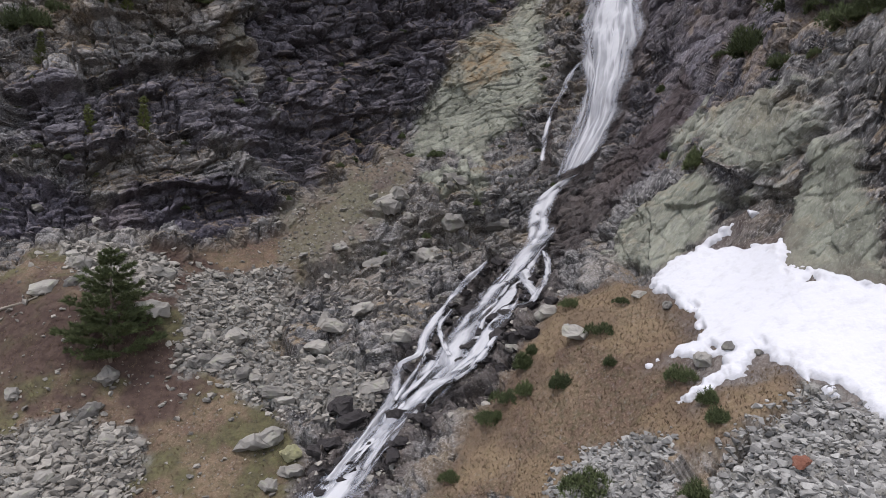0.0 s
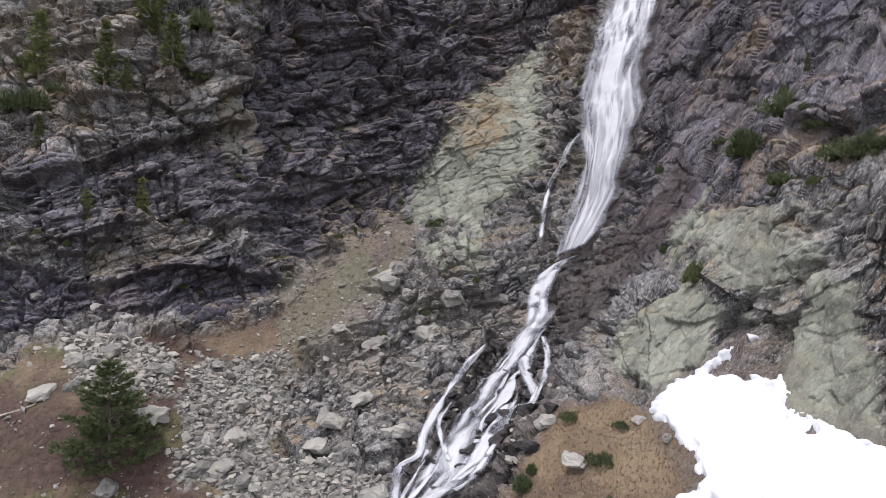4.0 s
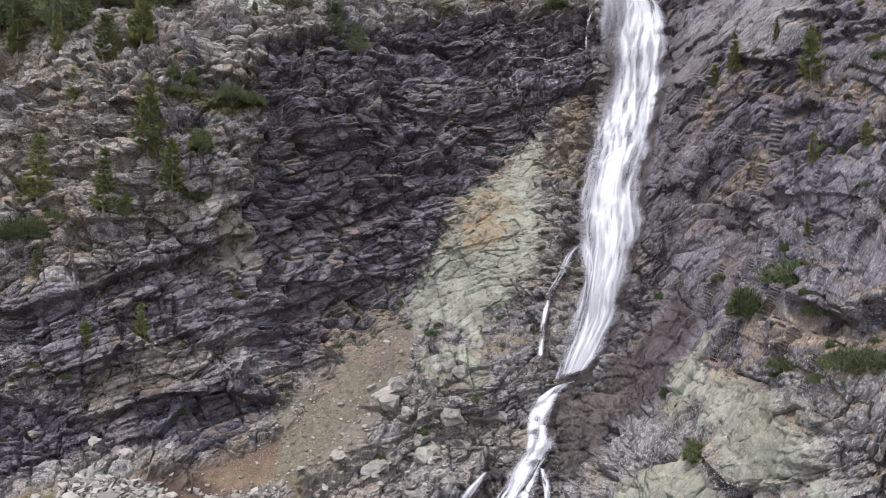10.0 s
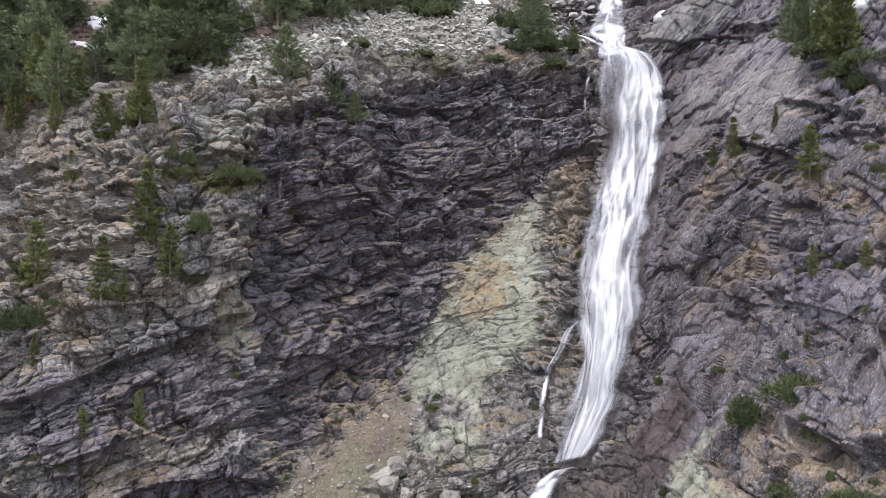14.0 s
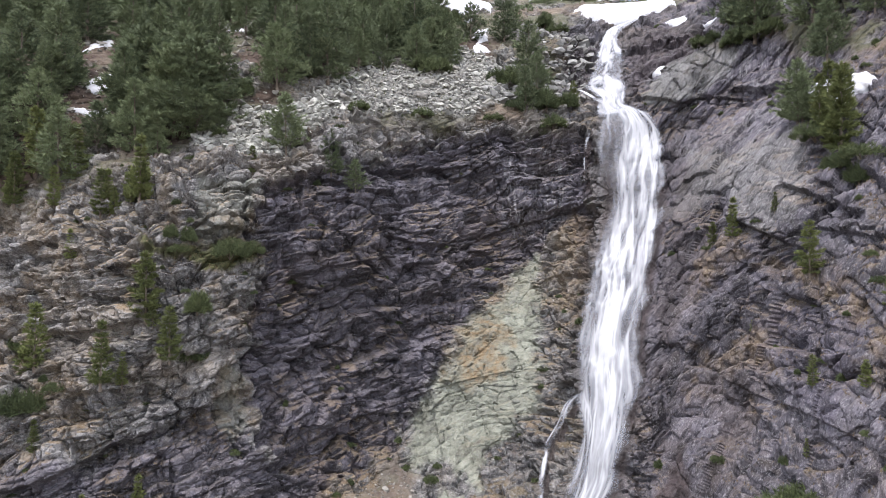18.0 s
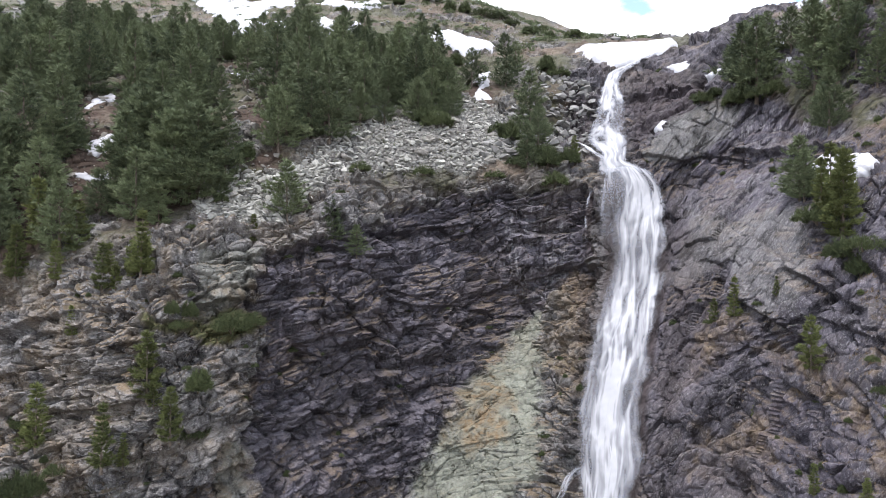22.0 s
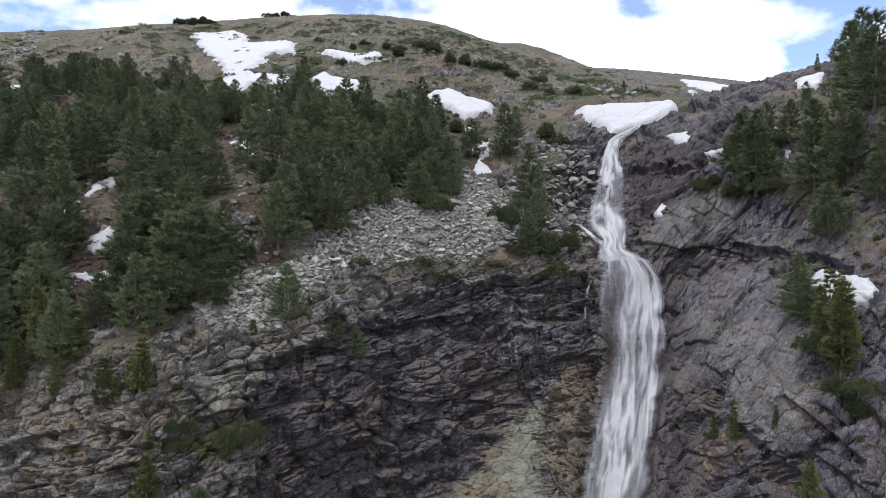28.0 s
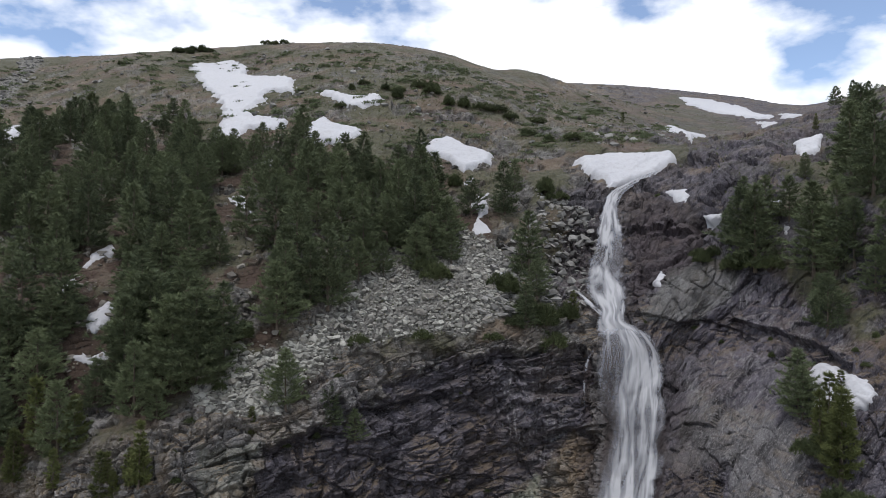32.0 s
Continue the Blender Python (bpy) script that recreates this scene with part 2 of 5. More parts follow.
def snow_material():
    n = Nodes("old_snow")
    dirt = n.ramp(n.noise(0.9, 6, 0.65), (0.5, 0.0), (0.8, 0.5))
    color = n.mix(dirt, (0.41, 0.415, 0.44), (0.25, 0.245, 0.24))
    color = n.mix(n.ramp(n.noise(9.0, 3, 0.7), (0.68, 0.0), (0.78, 0.5)), color, (0.25, 0.22, 0.19))
    return n.done(color, 0.65, n.bump(n.noise(1.6, 5, 0.6), 0.5, 0.3), 0.25)


def water_material(name, across, along, contrast):
    """White falling water: soft filaments down the fall, see-through where it is thin."""
    n = Nodes(name)
    long, fine = n.where((across, along, 1), source="UV"), n.where((across * 3.0, along * 2.2, 1), source="UV")
    streak = n.math("ADD", n.math("MULTIPLY", n.noise(1.0, 4, 0.55, long, 0.5), 0.6), n.math("MULTIPLY", n.noise(1.0, 4, 0.6, fine, 0.3), 0.4))
    body = n.math("ADD", n.value("cover"), n.math("MULTIPLY", n.math("SUBTRACT", streak, 0.5), n.math("MULTIPLY", n.ramp(n.value("cover"), (0.0, 0.0), (0.3, 1.0)), contrast)))
    cover = n.ramp(body, (0.06, 0.0), (0.45, 0.5), (0.95, 1.0))
    color = n.mix(n.ramp(body, (0.3, 0.0), (0.9, 1.0)), (0.23, 0.24, 0.27), (0.33, 0.335, 0.35))
    n.done(color, 0.5, n.bump(streak, 0.35, 0.4), 0.25)
    clear, both = n.add("ShaderNodeBsdfTransparent"), n.add("ShaderNodeMixShader")
    n.link(cover, both.inputs[0])
    n.link(clear.outputs[0], both.inputs[1])
    n.link(n.bsdf.outputs[0], both.inputs[2])
    n.link(both.outputs[0], n.out.inputs["Surface"])
    return n.mat


def boulder_material(name, low, high, lichen):
    n = Nodes(name)
    tone = n.math("ADD", n.math("MULTIPLY", n.noise(0.9, 6, 0.65), 0.7), n.math("MULTIPLY", n.chance(), 0.3))
    color = n.mix(n.ramp(tone, (0.3, 0.0), (0.75, 1.0)), low, high)
    color = n.mix(n.ramp(n.noise(2.2, 5, 0.6), (0.55, 0.0), (0.68, 0.6)), color, lichen)
    return n.done(color, 0.88, n.bump(n.noise(6.0, 6, 0.7), 0.9, 0.12), 0.25)


def stones_material(name, low, high):
    n = Nodes(name)
    each = n.add("ShaderNodeNewGeometry").outputs["Random Per Island"]
    color = n.mix(each, low, high)
    color = n.mix(n.ramp(n.noise(3.0, 5, 0.65), (0.4, 0.0), (0.75, 0.6)), color, (0.1, 0.095, 0.09))
    return n.done(color, 0.9, n.bump(n.noise(7.0, 4, 0.6), 0.4, 0.06), 0.25)


def leaf_material(name, low, high):
    n = Nodes(name)
    each = n.add("ShaderNodeNewGeometry").outputs["Random Per Island"]
    tone = n.math("ADD", n.math("MULTIPLY", each, 0.6), n.math("MULTIPLY", n.chance(), 0.4))
    return n.done(n.mix(tone, low, high), 0.75, None, 0.2)


def bark_material():
    n = Nodes("bark")
    return n.done(n.mix(n.noise(5.0, 5, 0.6, n.where((1, 1, 0.25))), (0.05, 0.04, 0.033), (0.16, 0.13, 0.105)), 0.92)


MOUNTAIN, SNOW = mountain_material(), snow_material()
VEIL = water_material("falling_water", 1.6, 0.16, 0.7)
RAPIDS = water_material("white_rapids", 1.1, 0.5, 1.5)
WARM_SCREE = stones_material("warm_scree", (0.085, 0.078, 0.068), (0.27, 0.254, 0.224))
BOULDER = boulder_material("boulder", (0.095, 0.09, 0.084), (0.25, 0.239, 0.215), (0.19, 0.2, 0.145))
LICHEN_STONE = boulder_material("lichen_stone", (0.12, 0.115, 0.07), (0.24, 0.235, 0.14), (0.26, 0.25, 0.11))
RED_STONE = boulder_material("red_stone", (0.11, 0.045, 0.03), (0.2, 0.09, 0.06), (0.14, 0.09, 0.07))
WET_STONE = boulder_material("wet_stone", (0.014, 0.012, 0.013), (0.041, 0.037, 0.037), (0.020, 0.020, 0.018))
SCREE = stones_material("scree", (0.088, 0.087, 0.085), (0.272, 0.269, 0.255))
PALE_SCREE = stones_material("pale_scree", (0.19, 0.19, 0.17), (0.36, 0.36, 0.325))
NEEDLES = leaf_material("pine_needles", (0.033, 0.046, 0.028), (0.16, 0.19, 0.1))
SCRUB = leaf_material("scrub_needles", (0.035, 0.044, 0.016), (0.14, 0.158, 0.055))
DWARF = leaf_material("dwarf_pine_needles", (0.02, 0.029, 0.014), (0.085, 0.102, 0.042))
STRAW = leaf_material("dry_grass", (0.07, 0.045, 0.03), (0.2, 0.155, 0.1))
BARK = bark_material()
DEAD_WOOD = boulder_material("dead_wood", (0.16, 0.14, 0.115), (0.32, 0.29, 0.25), (0.2, 0.18, 0.15))

# ---- the plan: distance of the slope ahead, by bearing (tangent) and by station (height plus 0.6 of the distance) ----
BEARINGS = [-0.76, -0.6, -0.45, -0.32, -0.2, -0.08, 0.02, 0.085, 0.13, 0.2, 0.28, 0.37, 0.47, 0.58, 0.67, 0.76]
CONTOURS = {
    14: (22.5, 23.3, 24.1, 24.6, 24.6, 24, 23, 22.2, 21.5, 20.4, 19.1, 17.9, 16.8, 15.9, 15.3, 14.8),
    30: (42.5, 43.8, 45.1, 45.7, 45.6, 44, 41.3, 39.1, 37.5, 34.9, 32.2, 29.9, 28.1, 26.7, 25.9, 25.3),
    44: (57.2, 58, 59.7, 60, 59.7, 58.8, 56.1, 53.6, 51.9, 49.4, 46.4, 43.4, 41.2, 40.4, 40.1, 39.4),
    56: (67.2, 66.9, 68.4, 68.7, 69.9, 70.7, 68.6, 65.6, 62.7, 59, 56.6, 54.5, 52, 49.4, 47.8, 46.5),
    68: (74.8, 72.3, 74.2, 79.1, 81.5, 81.9, 79.7, 77.2, 75.4, 71.6, 67.1, 63.3, 60.7, 54.9, 50.9, 49.5),
    80: (81.1, 83, 85.1, 89.3, 90, 91, 91.6, 90.5, 89, 84.7, 75.8, 69.2, 64.1, 56.5, 53, 51.5),
    92: (86, 88.6, 93, 96.9, 98.5, 98, 99.2, 98.5, 97.7, 94.4, 87.6, 78.9, 70.1, 62.2, 58.9, 55.9),
    104: (89, 91.2, 95.1, 98.6, 106, 106, 105, 104, 103, 100, 95.6, 89.4, 78.9, 68.6, 63.6, 59.7),
    118: (93.2, 94.5, 97.6, 103, 111, 116, 116, 115, 113, 107, 101, 97.3, 87.9, 74.5, 67.8, 64.4),
    134: (100, 99.7, 98.3, 103, 112, 120, 122, 120, 119, 114, 108, 102, 93.8, 81.9, 76.3, 73.4),
    150: (106, 104, 102, 107, 114, 120, 124, 128, 128, 123, 117, 112, 99, 90, 85.3, 83.5),
    164: (111, 110, 109, 111, 115, 121, 127, 133, 134, 130, 125, 119, 107, 97.3, 91.8, 89.5),
    176: (116, 116, 118, 117, 118, 124, 132, 135, 135, 134, 129, 125, 116, 106, 99.6, 94.5),
    190: (123, 122, 126, 124, 125, 130, 134, 134, 134, 135, 133, 134, 126, 116, 106, 99.7),
    205: (134, 133, 135, 134, 135, 139, 140, 141, 142, 143, 142, 136, 131, 121, 111, 107),
    225: (151, 149, 150, 150, 150, 155, 156, 158, 161, 163, 158, 155, 141, 134, 128, 123),
    250: (172, 170, 172, 175, 172, 173, 175, 176, 176, 176, 177, 172, 159, 154, 150, 144),
    285: (204, 201, 205, 206, 202, 200, 202, 203, 203, 203, 203, 201, 197, 190, 184, 177),
    340: (260, 262, 259, 254, 247, 245, 246, 250, 254, 259, 262, 266, 267, 256, 246, 237),
    410: (324, 323, 314, 318, 311, 309, 313, 319, 325, 335, 343, 352, 353, 340, 329, 320),
    500: (410.7, 409.1, 407.2, 402.1, 399.8, 402, 408.5, 417.4, 416, 425, 438, 448, 452, 447, 437, 425),
    560: (509, 511, 507, 516, 508, 516, 515, 516, 512, 508, 512, 518, 522, 518, 508, 493),
    720: (707, 714, 714, 710, 710, 710, 713, 705, 670.7, 676.1, 679.1, 684.7, 693.5, 705.9, 687, 668),
}
AREAS = {
    "snow_fan": [(325, 65), (355, 66.6), (394, 67.4), (420, 69), (442, 70.1), (461, 70.3), (451, 69.1), (420, 68.2), (429, 66.3), (468, 66.1), (525, 64.9), (525, 62.3), (538, 60), (573, 58.4), (625, 57.6), (685, 55.8), (730, 54.6), (730, 41.7), (685, 43), (660, 43.7), (625, 45.6), (564, 46.8), (529, 48.1), (486, 51.4), (477, 48.5), (442, 48.6), (376, 46.3), (368, 46.8), (433, 49.7), (442, 51.3), (398, 52.1), (320, 51.8), (385, 53.5), (398, 54.8), (376, 58.5), (346, 60.8), (328, 63.5)],
    "snow_a": [(-389, 427.1), (-319, 441.4), (-293, 425.8), (-297, 406.1), (-223, 374.4), (-225, 352.9), (-267, 358.0), (-271, 344.7), (-293, 336.4), (-289, 328.2), (-228, 314.8), (-241, 307.7), (-293, 311.3), (-319, 303.9), (-354, 305.6), (-332, 326.7), (-336, 352.8), (-363, 388.7)],
    "snow_b": [(-188, 342.9), (-162, 343.2), (-136, 333.9), (-85, 334.2), (-88, 323.6), (-118, 317.9), (-145, 322.1), (-162, 331.0)],
    "snow_c": [(-206, 306.1), (-175, 313.3), (-162, 305.8), (-119, 298.3), (-119, 292.3), (-154, 287.3), (-202, 290.0)],
    "snow_d": [(-27, 285.2), (13, 295.5), (48, 287.5), (87, 282.6), (83, 276.2), (39, 269.2), (17, 276.5), (-5, 277.6)],
    "snow_bank": [(211, 279.9), (266, 283.9), (363, 280.9), (370, 274.1), (340, 267.1), (292, 263.1), (261, 258.6), (259, 266.1), (235, 267.8)],
    "snow_f": [(353, 254.1), (384, 251.9), (388, 246.0), (401, 237.8), (375, 245.2)],
    "snow_f2": [(395, 237.9), (434, 229.7), (419, 229.7)],
    "snow_g": [(353, 436.8), (375, 434.9), (415, 379.4), (393, 293.5), (366, 367)],
    "snow_h": [(375, 650.5), (428, 649), (481, 615), (525, 485), (499, 480.3), (446, 559), (389, 614)],
    "snow_i": [(497, 468), (527, 440.6), (508, 428.7)],
    "snow_i2": [(528, 532.1), (567, 462.4), (543, 459.5)],
    "snow_j": [(554, 254.2), (596, 257), (593, 245.1), (563, 242.7)],
    "snow_k": [(571, 174.8), (598, 176.4), (633, 172.3), (659, 169.7), (675, 166.6), (664, 164.9), (633, 164.2), (611, 167.5), (580, 167.3)],
    "snow_l": [(57, 254.5), (77, 257.2), (76, 245.8), (65, 242.2), (83, 238.8), (84, 235.3), (48, 233.5), (51, 238.1), (60, 243.7)],
    "snow_m": [(-684, 295.8), (-657, 331.0), (-636, 347.2), (-640, 305.0), (-675, 288.3)],
    "snow_n": [(-325, 253.3), (-299, 255), (-290, 242.3), (-314, 244.4)],
    "snow_o": [(-544, 189.6), (-540, 194.5), (-508, 199.6), (-497, 199.3), (-506, 193.5), (-528, 190.2)],
    "snow_o2": [(-566, 183.3), (-547, 185.2), (-534, 183.9), (-512, 186.6), (-501, 184.3), (-521, 182.2), (-547, 181.9)],
    "snow_r": [(331, 210.8), (346, 215.1), (353, 211.5), (339, 208.4)],
    "slab": [(145, 164.0), (154, 151.3), (147, 138.4), (144, 127.7), (109, 121.6), (79, 118.4), (61, 111.5), (18, 118.3), (-52, 113.6), (-56, 120.3), (-30, 127.9), (9, 136.4), (18, 141.0), (71, 150.2), (115, 160.7)],
    "pale_toe": [(-43, 104.3), (-35, 109.4), (9, 111.2), (61, 108.7), (70, 101.5), (52, 99.6), (9, 100.8)],
    "slab_moss": [(80, 149.8), (110, 146.1), (97, 138.1), (62, 131.3), (18, 134.0), (14, 139.9), (49, 145.1)],
    "green_mat": [(-469, 150.3), (-427, 147.7), (-380, 149.4), (-310, 153), (-269, 152.3), (-263, 149.6), (-322, 146.5), (-357, 144.5), (-392, 145.7), (-450, 144.8)],
    "ochre_rock": [(180, 173.1), (229, 172.2), (230, 157.2), (223, 142.5), (197, 141.2), (171, 150.0), (180, 162.6)],
    "straw_h": [(489, 99.2), (577, 91.5), (629, 88.2), (682, 84), (612, 86.3), (533, 90.1)],
    "straw_i": [(410, 90.7), (480, 99.3), (498, 94.8), (445, 90.4)],
    "rock_upper": [(363, 262.2), (417, 293), (513, 248.5), (542, 229.1), (518, 219.8), (459, 216.2), (411, 214.4), (339, 207), (304, 201.8), (287, 197.3), (298, 237.7), (287, 247.2), (340, 259.9)],
    "rock_upper_left": [(186, 259.1), (263, 264.2), (268, 247.7), (251, 226.9), (233, 210.5), (203, 198.4), (167, 222.1), (191, 240.7)],
    "rock_upper_dark": [(294, 249), (355, 244), (408, 226.8), (390, 213), (329, 206), (294, 202.5), (285, 232.8)],
    "rock_right": [(620, 212.6), (700, 203.9), (743, 179.1), (690, 179.5), (637, 188.6)],
    "straw_a": [(406, 147.5), (460, 145.2), (512, 140.3), (519, 137.4), (459, 141.3), (423, 138.6)],
    "straw_b": [(387, 128.8), (483, 128.5), (494, 122.6), (423, 124.9), (393, 123.7)],
    "straw_c": [(542, 134.5), (638, 122.8), (631, 121.9), (578, 127.4)],
    "straw_d": [(661, 117.4), (717, 117.8), (717, 109.9), (661, 113.4)],
    "straw_e": [(-690, 139.3), (-609, 132.3), (-590, 126.5), (-638, 125), (-690, 127.9)],
    "straw_f": [(-626, 124.3), (-556, 123.3), (-573, 114.8), (-614, 119.6)],
    "straw_g": [(-316, 138.5), (-275, 139.8), (-280, 136), (-304, 135.5)],
    "pale_boss": [(241, 80.0), (293, 79.3), (337, 81.5), (376, 80.2), (415, 76.5), (433, 74.0), (424, 71.5), (398, 69.0), (345, 67.4), (302, 67.5), (267, 71.8)],
    "pale_buttress": [(546, 73.8), (572, 74.0), (616, 70.6), (651, 67.4), (651, 63.8), (684, 60.4), (684, 55.9), (624, 57.2), (555, 59.1), (524, 61.3), (529, 64.9), (537, 69.7)],
    "pale_rib": [(321, 87.0), (339, 93.0), (374, 98.1), (427, 101.0), (400, 96.4), (391, 91.2), (364, 85.9)],
    "pale_spur": [(468, 79), (521, 80.1), (573, 79.4), (555, 74.9), (521, 70.6), (477, 73.3)],
    "grass_right": [(189, 68.9), (276, 67.1), (328, 62.1), (376, 57.6), (398, 54), (328, 51.5), (398, 50.3), (390, 46.3), (477, 47.9), (529, 48.7), (564, 45.7), (477, 42.9), (433, 41.2), (276, 43.1), (241, 38.4), (-21, 40.8), (58, 51), (101, 58.6), (154, 65.3)],
    "scree_right": [(564, 46.2), (685, 43.1), (756, 41.1), (756, 35.2), (390, 36.1), (442, 42.1), (494, 43.8)],
    "scree_right_low": [(241, 43.6), (302, 44.4), (346, 42.1), (363, 38.1), (346, 36.3), (154, 37.7), (189, 41.5)],
    "scree_mid": [(-397, 78.4), (-248, 82.8), (-239, 71.6), (-266, 64.1), (-196, 62.5), (-82, 60.8), (-126, 53), (-196, 51.2), (-309, 55.6), (-353, 58.9), (-423, 59.4), (-397, 67.6)],
    "scree_low": [(-737, 47.3), (-580, 51.8), (-493, 50.8), (-466, 45.9), (-510, 39.5), (-737, 39.1)],
    "scree_top": [(-589, 81.2), (-510, 82.3), (-414, 79.1), (-423, 71.9), (-554, 69.3)],
    "stream_bed": [(136, 87.9), (180, 85.6), (176, 69.9), (136, 61.2), (66, 56.1), (-38, 48.5), (-73, 41.1), (-248, 41.5), (-196, 49.6), (-126, 56.7), (-56, 67.4), (31, 81.8), (84, 86.5)],
    "rocky_mid": [(-231, 78.8), (-126, 92.7), (-56, 103.5), (66, 101.9), (101, 87.5), (31, 80.3), (-38, 68.3), (-108, 60.9), (-196, 62.5), (-248, 67.9)],
    "meadow_left": [(-755, 66.7), (-632, 79.4), (-397, 82.6), (-231, 94.2), (-126, 111.4), (-56, 116.5), (-47, 103.5), (-161, 90), (-239, 78.8), (-248, 62), (-274, 55.8), (-213, 48.2), (-231, 39.7), (-755, 39.1)],
    "green_bank": [(-257, 88.4), (-196, 97.8), (-143, 101.2), (-117, 95.7), (-196, 84.3), (-222, 80.2)],
    "block_scree": [(-200, 193.3), (-109, 213.8), (-65, 225), (40, 236.3), (92, 229.9), (136, 221.6), (110, 201.5), (48, 194.3), (-30, 194.9), (-117, 188.6), (-187, 187.7)],
    "block_scree_left": [(-378, 181.3), (-326, 185.1), (-257, 184.3), (-187, 192.7), (-170, 185), (-248, 171.6), (-326, 169.7), (-378, 173.9)],
    "forest": [(-727, 278), (-623, 305.5), (-484, 338.6), (-327, 303.5), (-205, 296.3), (-153, 269.7), (-13, 272.5), (48, 262.1), (110, 234.2), (83, 226.2), (-30, 210.2), (-109, 211.1), (-187, 194.6), (-257, 185.1), (-326, 186.6), (-430, 167.9), (-568, 162.8), (-723, 156.7)],
    "forest_right": [(373, 224.3), (452, 220.9), (488, 229.8), (550, 229.3), (612, 260), (699, 721), (772, 261), (769, 161.5), (636, 161.9), (566, 177.6), (487, 197.6)],
    "dark_wall": [(-291, 155.7), (-274, 164.8), (-191, 169.7), (-121, 176.1), (19, 190.0), (106, 190.8), (229, 192.6), (236, 185.3), (228, 157.4), (202, 172.3), (132, 163.6), (71, 151.7), (18, 141.0), (-34, 130.2), (-56, 120.3), (-121, 115.6), (-191, 110.7), (-217, 111.7), (-287, 116.7), (-287, 129.6), (-265, 145.2), (-269, 150.6)],
    "overhang_shade": [(-710, 93.0), (-588, 92.8), (-535, 91.4), (-457, 96.7), (-335, 101.2), (-265, 100.3), (-247, 96.4), (-317, 90.6), (-378, 85.0), (-422, 89.2), (-509, 87.2), (-631, 82.6), (-710, 79.2)],
    "dark_left": [(-676, 111.8), (-555, 110.1), (-460, 115.8), (-330, 123.0), (-287, 116.7), (-217, 111.7), (-174, 106.9), (-243, 102.5), (-296, 106.1), (-391, 103.4), (-460, 105.8), (-503, 100.2), (-572, 95.4), (-676, 99.7)],
    "dark_right": [(452, 143), (620, 129.5), (698, 115.7), (619, 106.8), (548, 105.7), (487, 116.7), (443, 128.5), (452, 137.4)],
    "upland": [(-748, 150.4), (-568, 160.4), (-438, 166.3), (-374, 176.1), (-326, 172.4), (-256, 174), (-187, 184.5), (-65, 189), (48, 192.9), (136, 196.2), (206, 193.7), (232, 233.6), (206, 281), (400, 267.1), (461, 215.5), (619, 182.8), (725, 168.5), (814, 172), (817, 721), (639, 721), (585, 244), (373, 674.4), (197, 443.7), (-66, 721), (-415, 721), (-754, 476.3)],
    "wet_upper": [(290, 250.4), (329, 257.3), (409, 235.8), (428, 222.7), (373, 210.9), (311, 205.9), (296, 201.6), (296, 235.6)],
    "wet_upper_left": [(171, 253.9), (250, 245.3), (246, 213.5), (224, 203.8), (197, 218.6), (171, 240)],
    "wet_right": [(356, 185.7), (406, 173.4), (397, 149.7), (365, 137.9), (343, 127.5), (329, 119.8), (339, 134.2), (357, 156.7)],
    "wet_left": [(226, 186.5), (252, 188.2), (250, 163.1), (233, 139.2), (216, 129.8), (185, 131.1), (198, 141.2), (225, 161.3)],
    "dark_upper": [(356, 206.9), (461, 209.2), (638, 190.6), (699, 169.4), (549, 174.9), (461, 188.8), (373, 193.7)],
    "scree_hill": [(-725, 378.8), (-647, 442.8), (-617, 721), (-611, 457.7), (-639, 412.4), (-673, 363.5), (-724, 331.2)],
    "hill": [(-725, 450.8), (-500, 445), (-326, 456.3), (-187, 443.1), (-64, 434.2), (23, 436), (111, 411.4), (199, 459.8), (375, 625.8), (375, 294.8), (199, 287.7), (85, 260.9), (-11, 258.4), (-151, 271), (-325, 291.4), (-499, 293.1), (-724, 283.6)],
    "talus": [(-267, 94.3), (-154, 107.4), (-67, 118.1), (-32, 114.3), (-62, 101.8), (-119, 88.1), (-189, 82.9), (-249, 83.9)],
    "pale_block": [(-378, 163.8), (-269, 165.7), (-296, 155.5), (-313, 152.5), (-361, 149.1), (-374, 154.0)],
    "pale_block2": [(-330, 129.0), (-296, 127.5), (-295, 120.4), (-322, 116.7), (-343, 119.0), (-335, 124.6)],
    "slate": [(-408, 113.8), (-365, 117.6), (-295, 113.3), (-278, 109.7), (-356, 105.0), (-408, 107.3)],
    "brown_wet": [(176, 96.8), (233, 97.4), (285, 101.5), (346, 108.1), (377, 113.7), (390, 103.8), (346, 95.6), (302, 89.9), (232, 87.6), (176, 81.0), (158, 87.5)],
    "pale_face": [(355, 92.1), (416, 90.7), (477, 86.5), (538, 80.5), (555, 76.0), (511, 74.3), (468, 73.1), (433, 77.4), (407, 84.0)],
    "bluff": [(395, 180.1), (483, 170.5), (553, 163.5), (578, 147.6), (543, 139.9), (473, 147.7), (430, 161.6), (368, 161.8), (360, 167.9)],
    "snow_s": [(-549, 210.8), (-534, 216.2), (-504, 220.5), (-498, 218.0), (-525, 213.3), (-543, 209.2)],
    "snow_t": [(-588, 201.1), (-562, 207.3), (-554, 205.5), (-577, 199.9)],
    "snow_v": [(-109, 258.1), (-84, 262.2), (-92, 255.5), (-105, 254.5)],
    "snow_w": [(519, 225.6), (536, 223.2), (531, 218.2), (520, 220.3)],
    "snow_y": [(533, 216.4), (548, 213.1), (538, 212.3)],
    "snow_u": [(-270, 280.8), (-255, 280.3), (-255, 273.4), (-267, 273.5)],
    "snow_x": [(92, 217.3), (109, 220.8), (105, 214.9)],
    "snow_z": [(40, 262.7), (57, 267.5), (53, 262.3), (42, 259.8)],
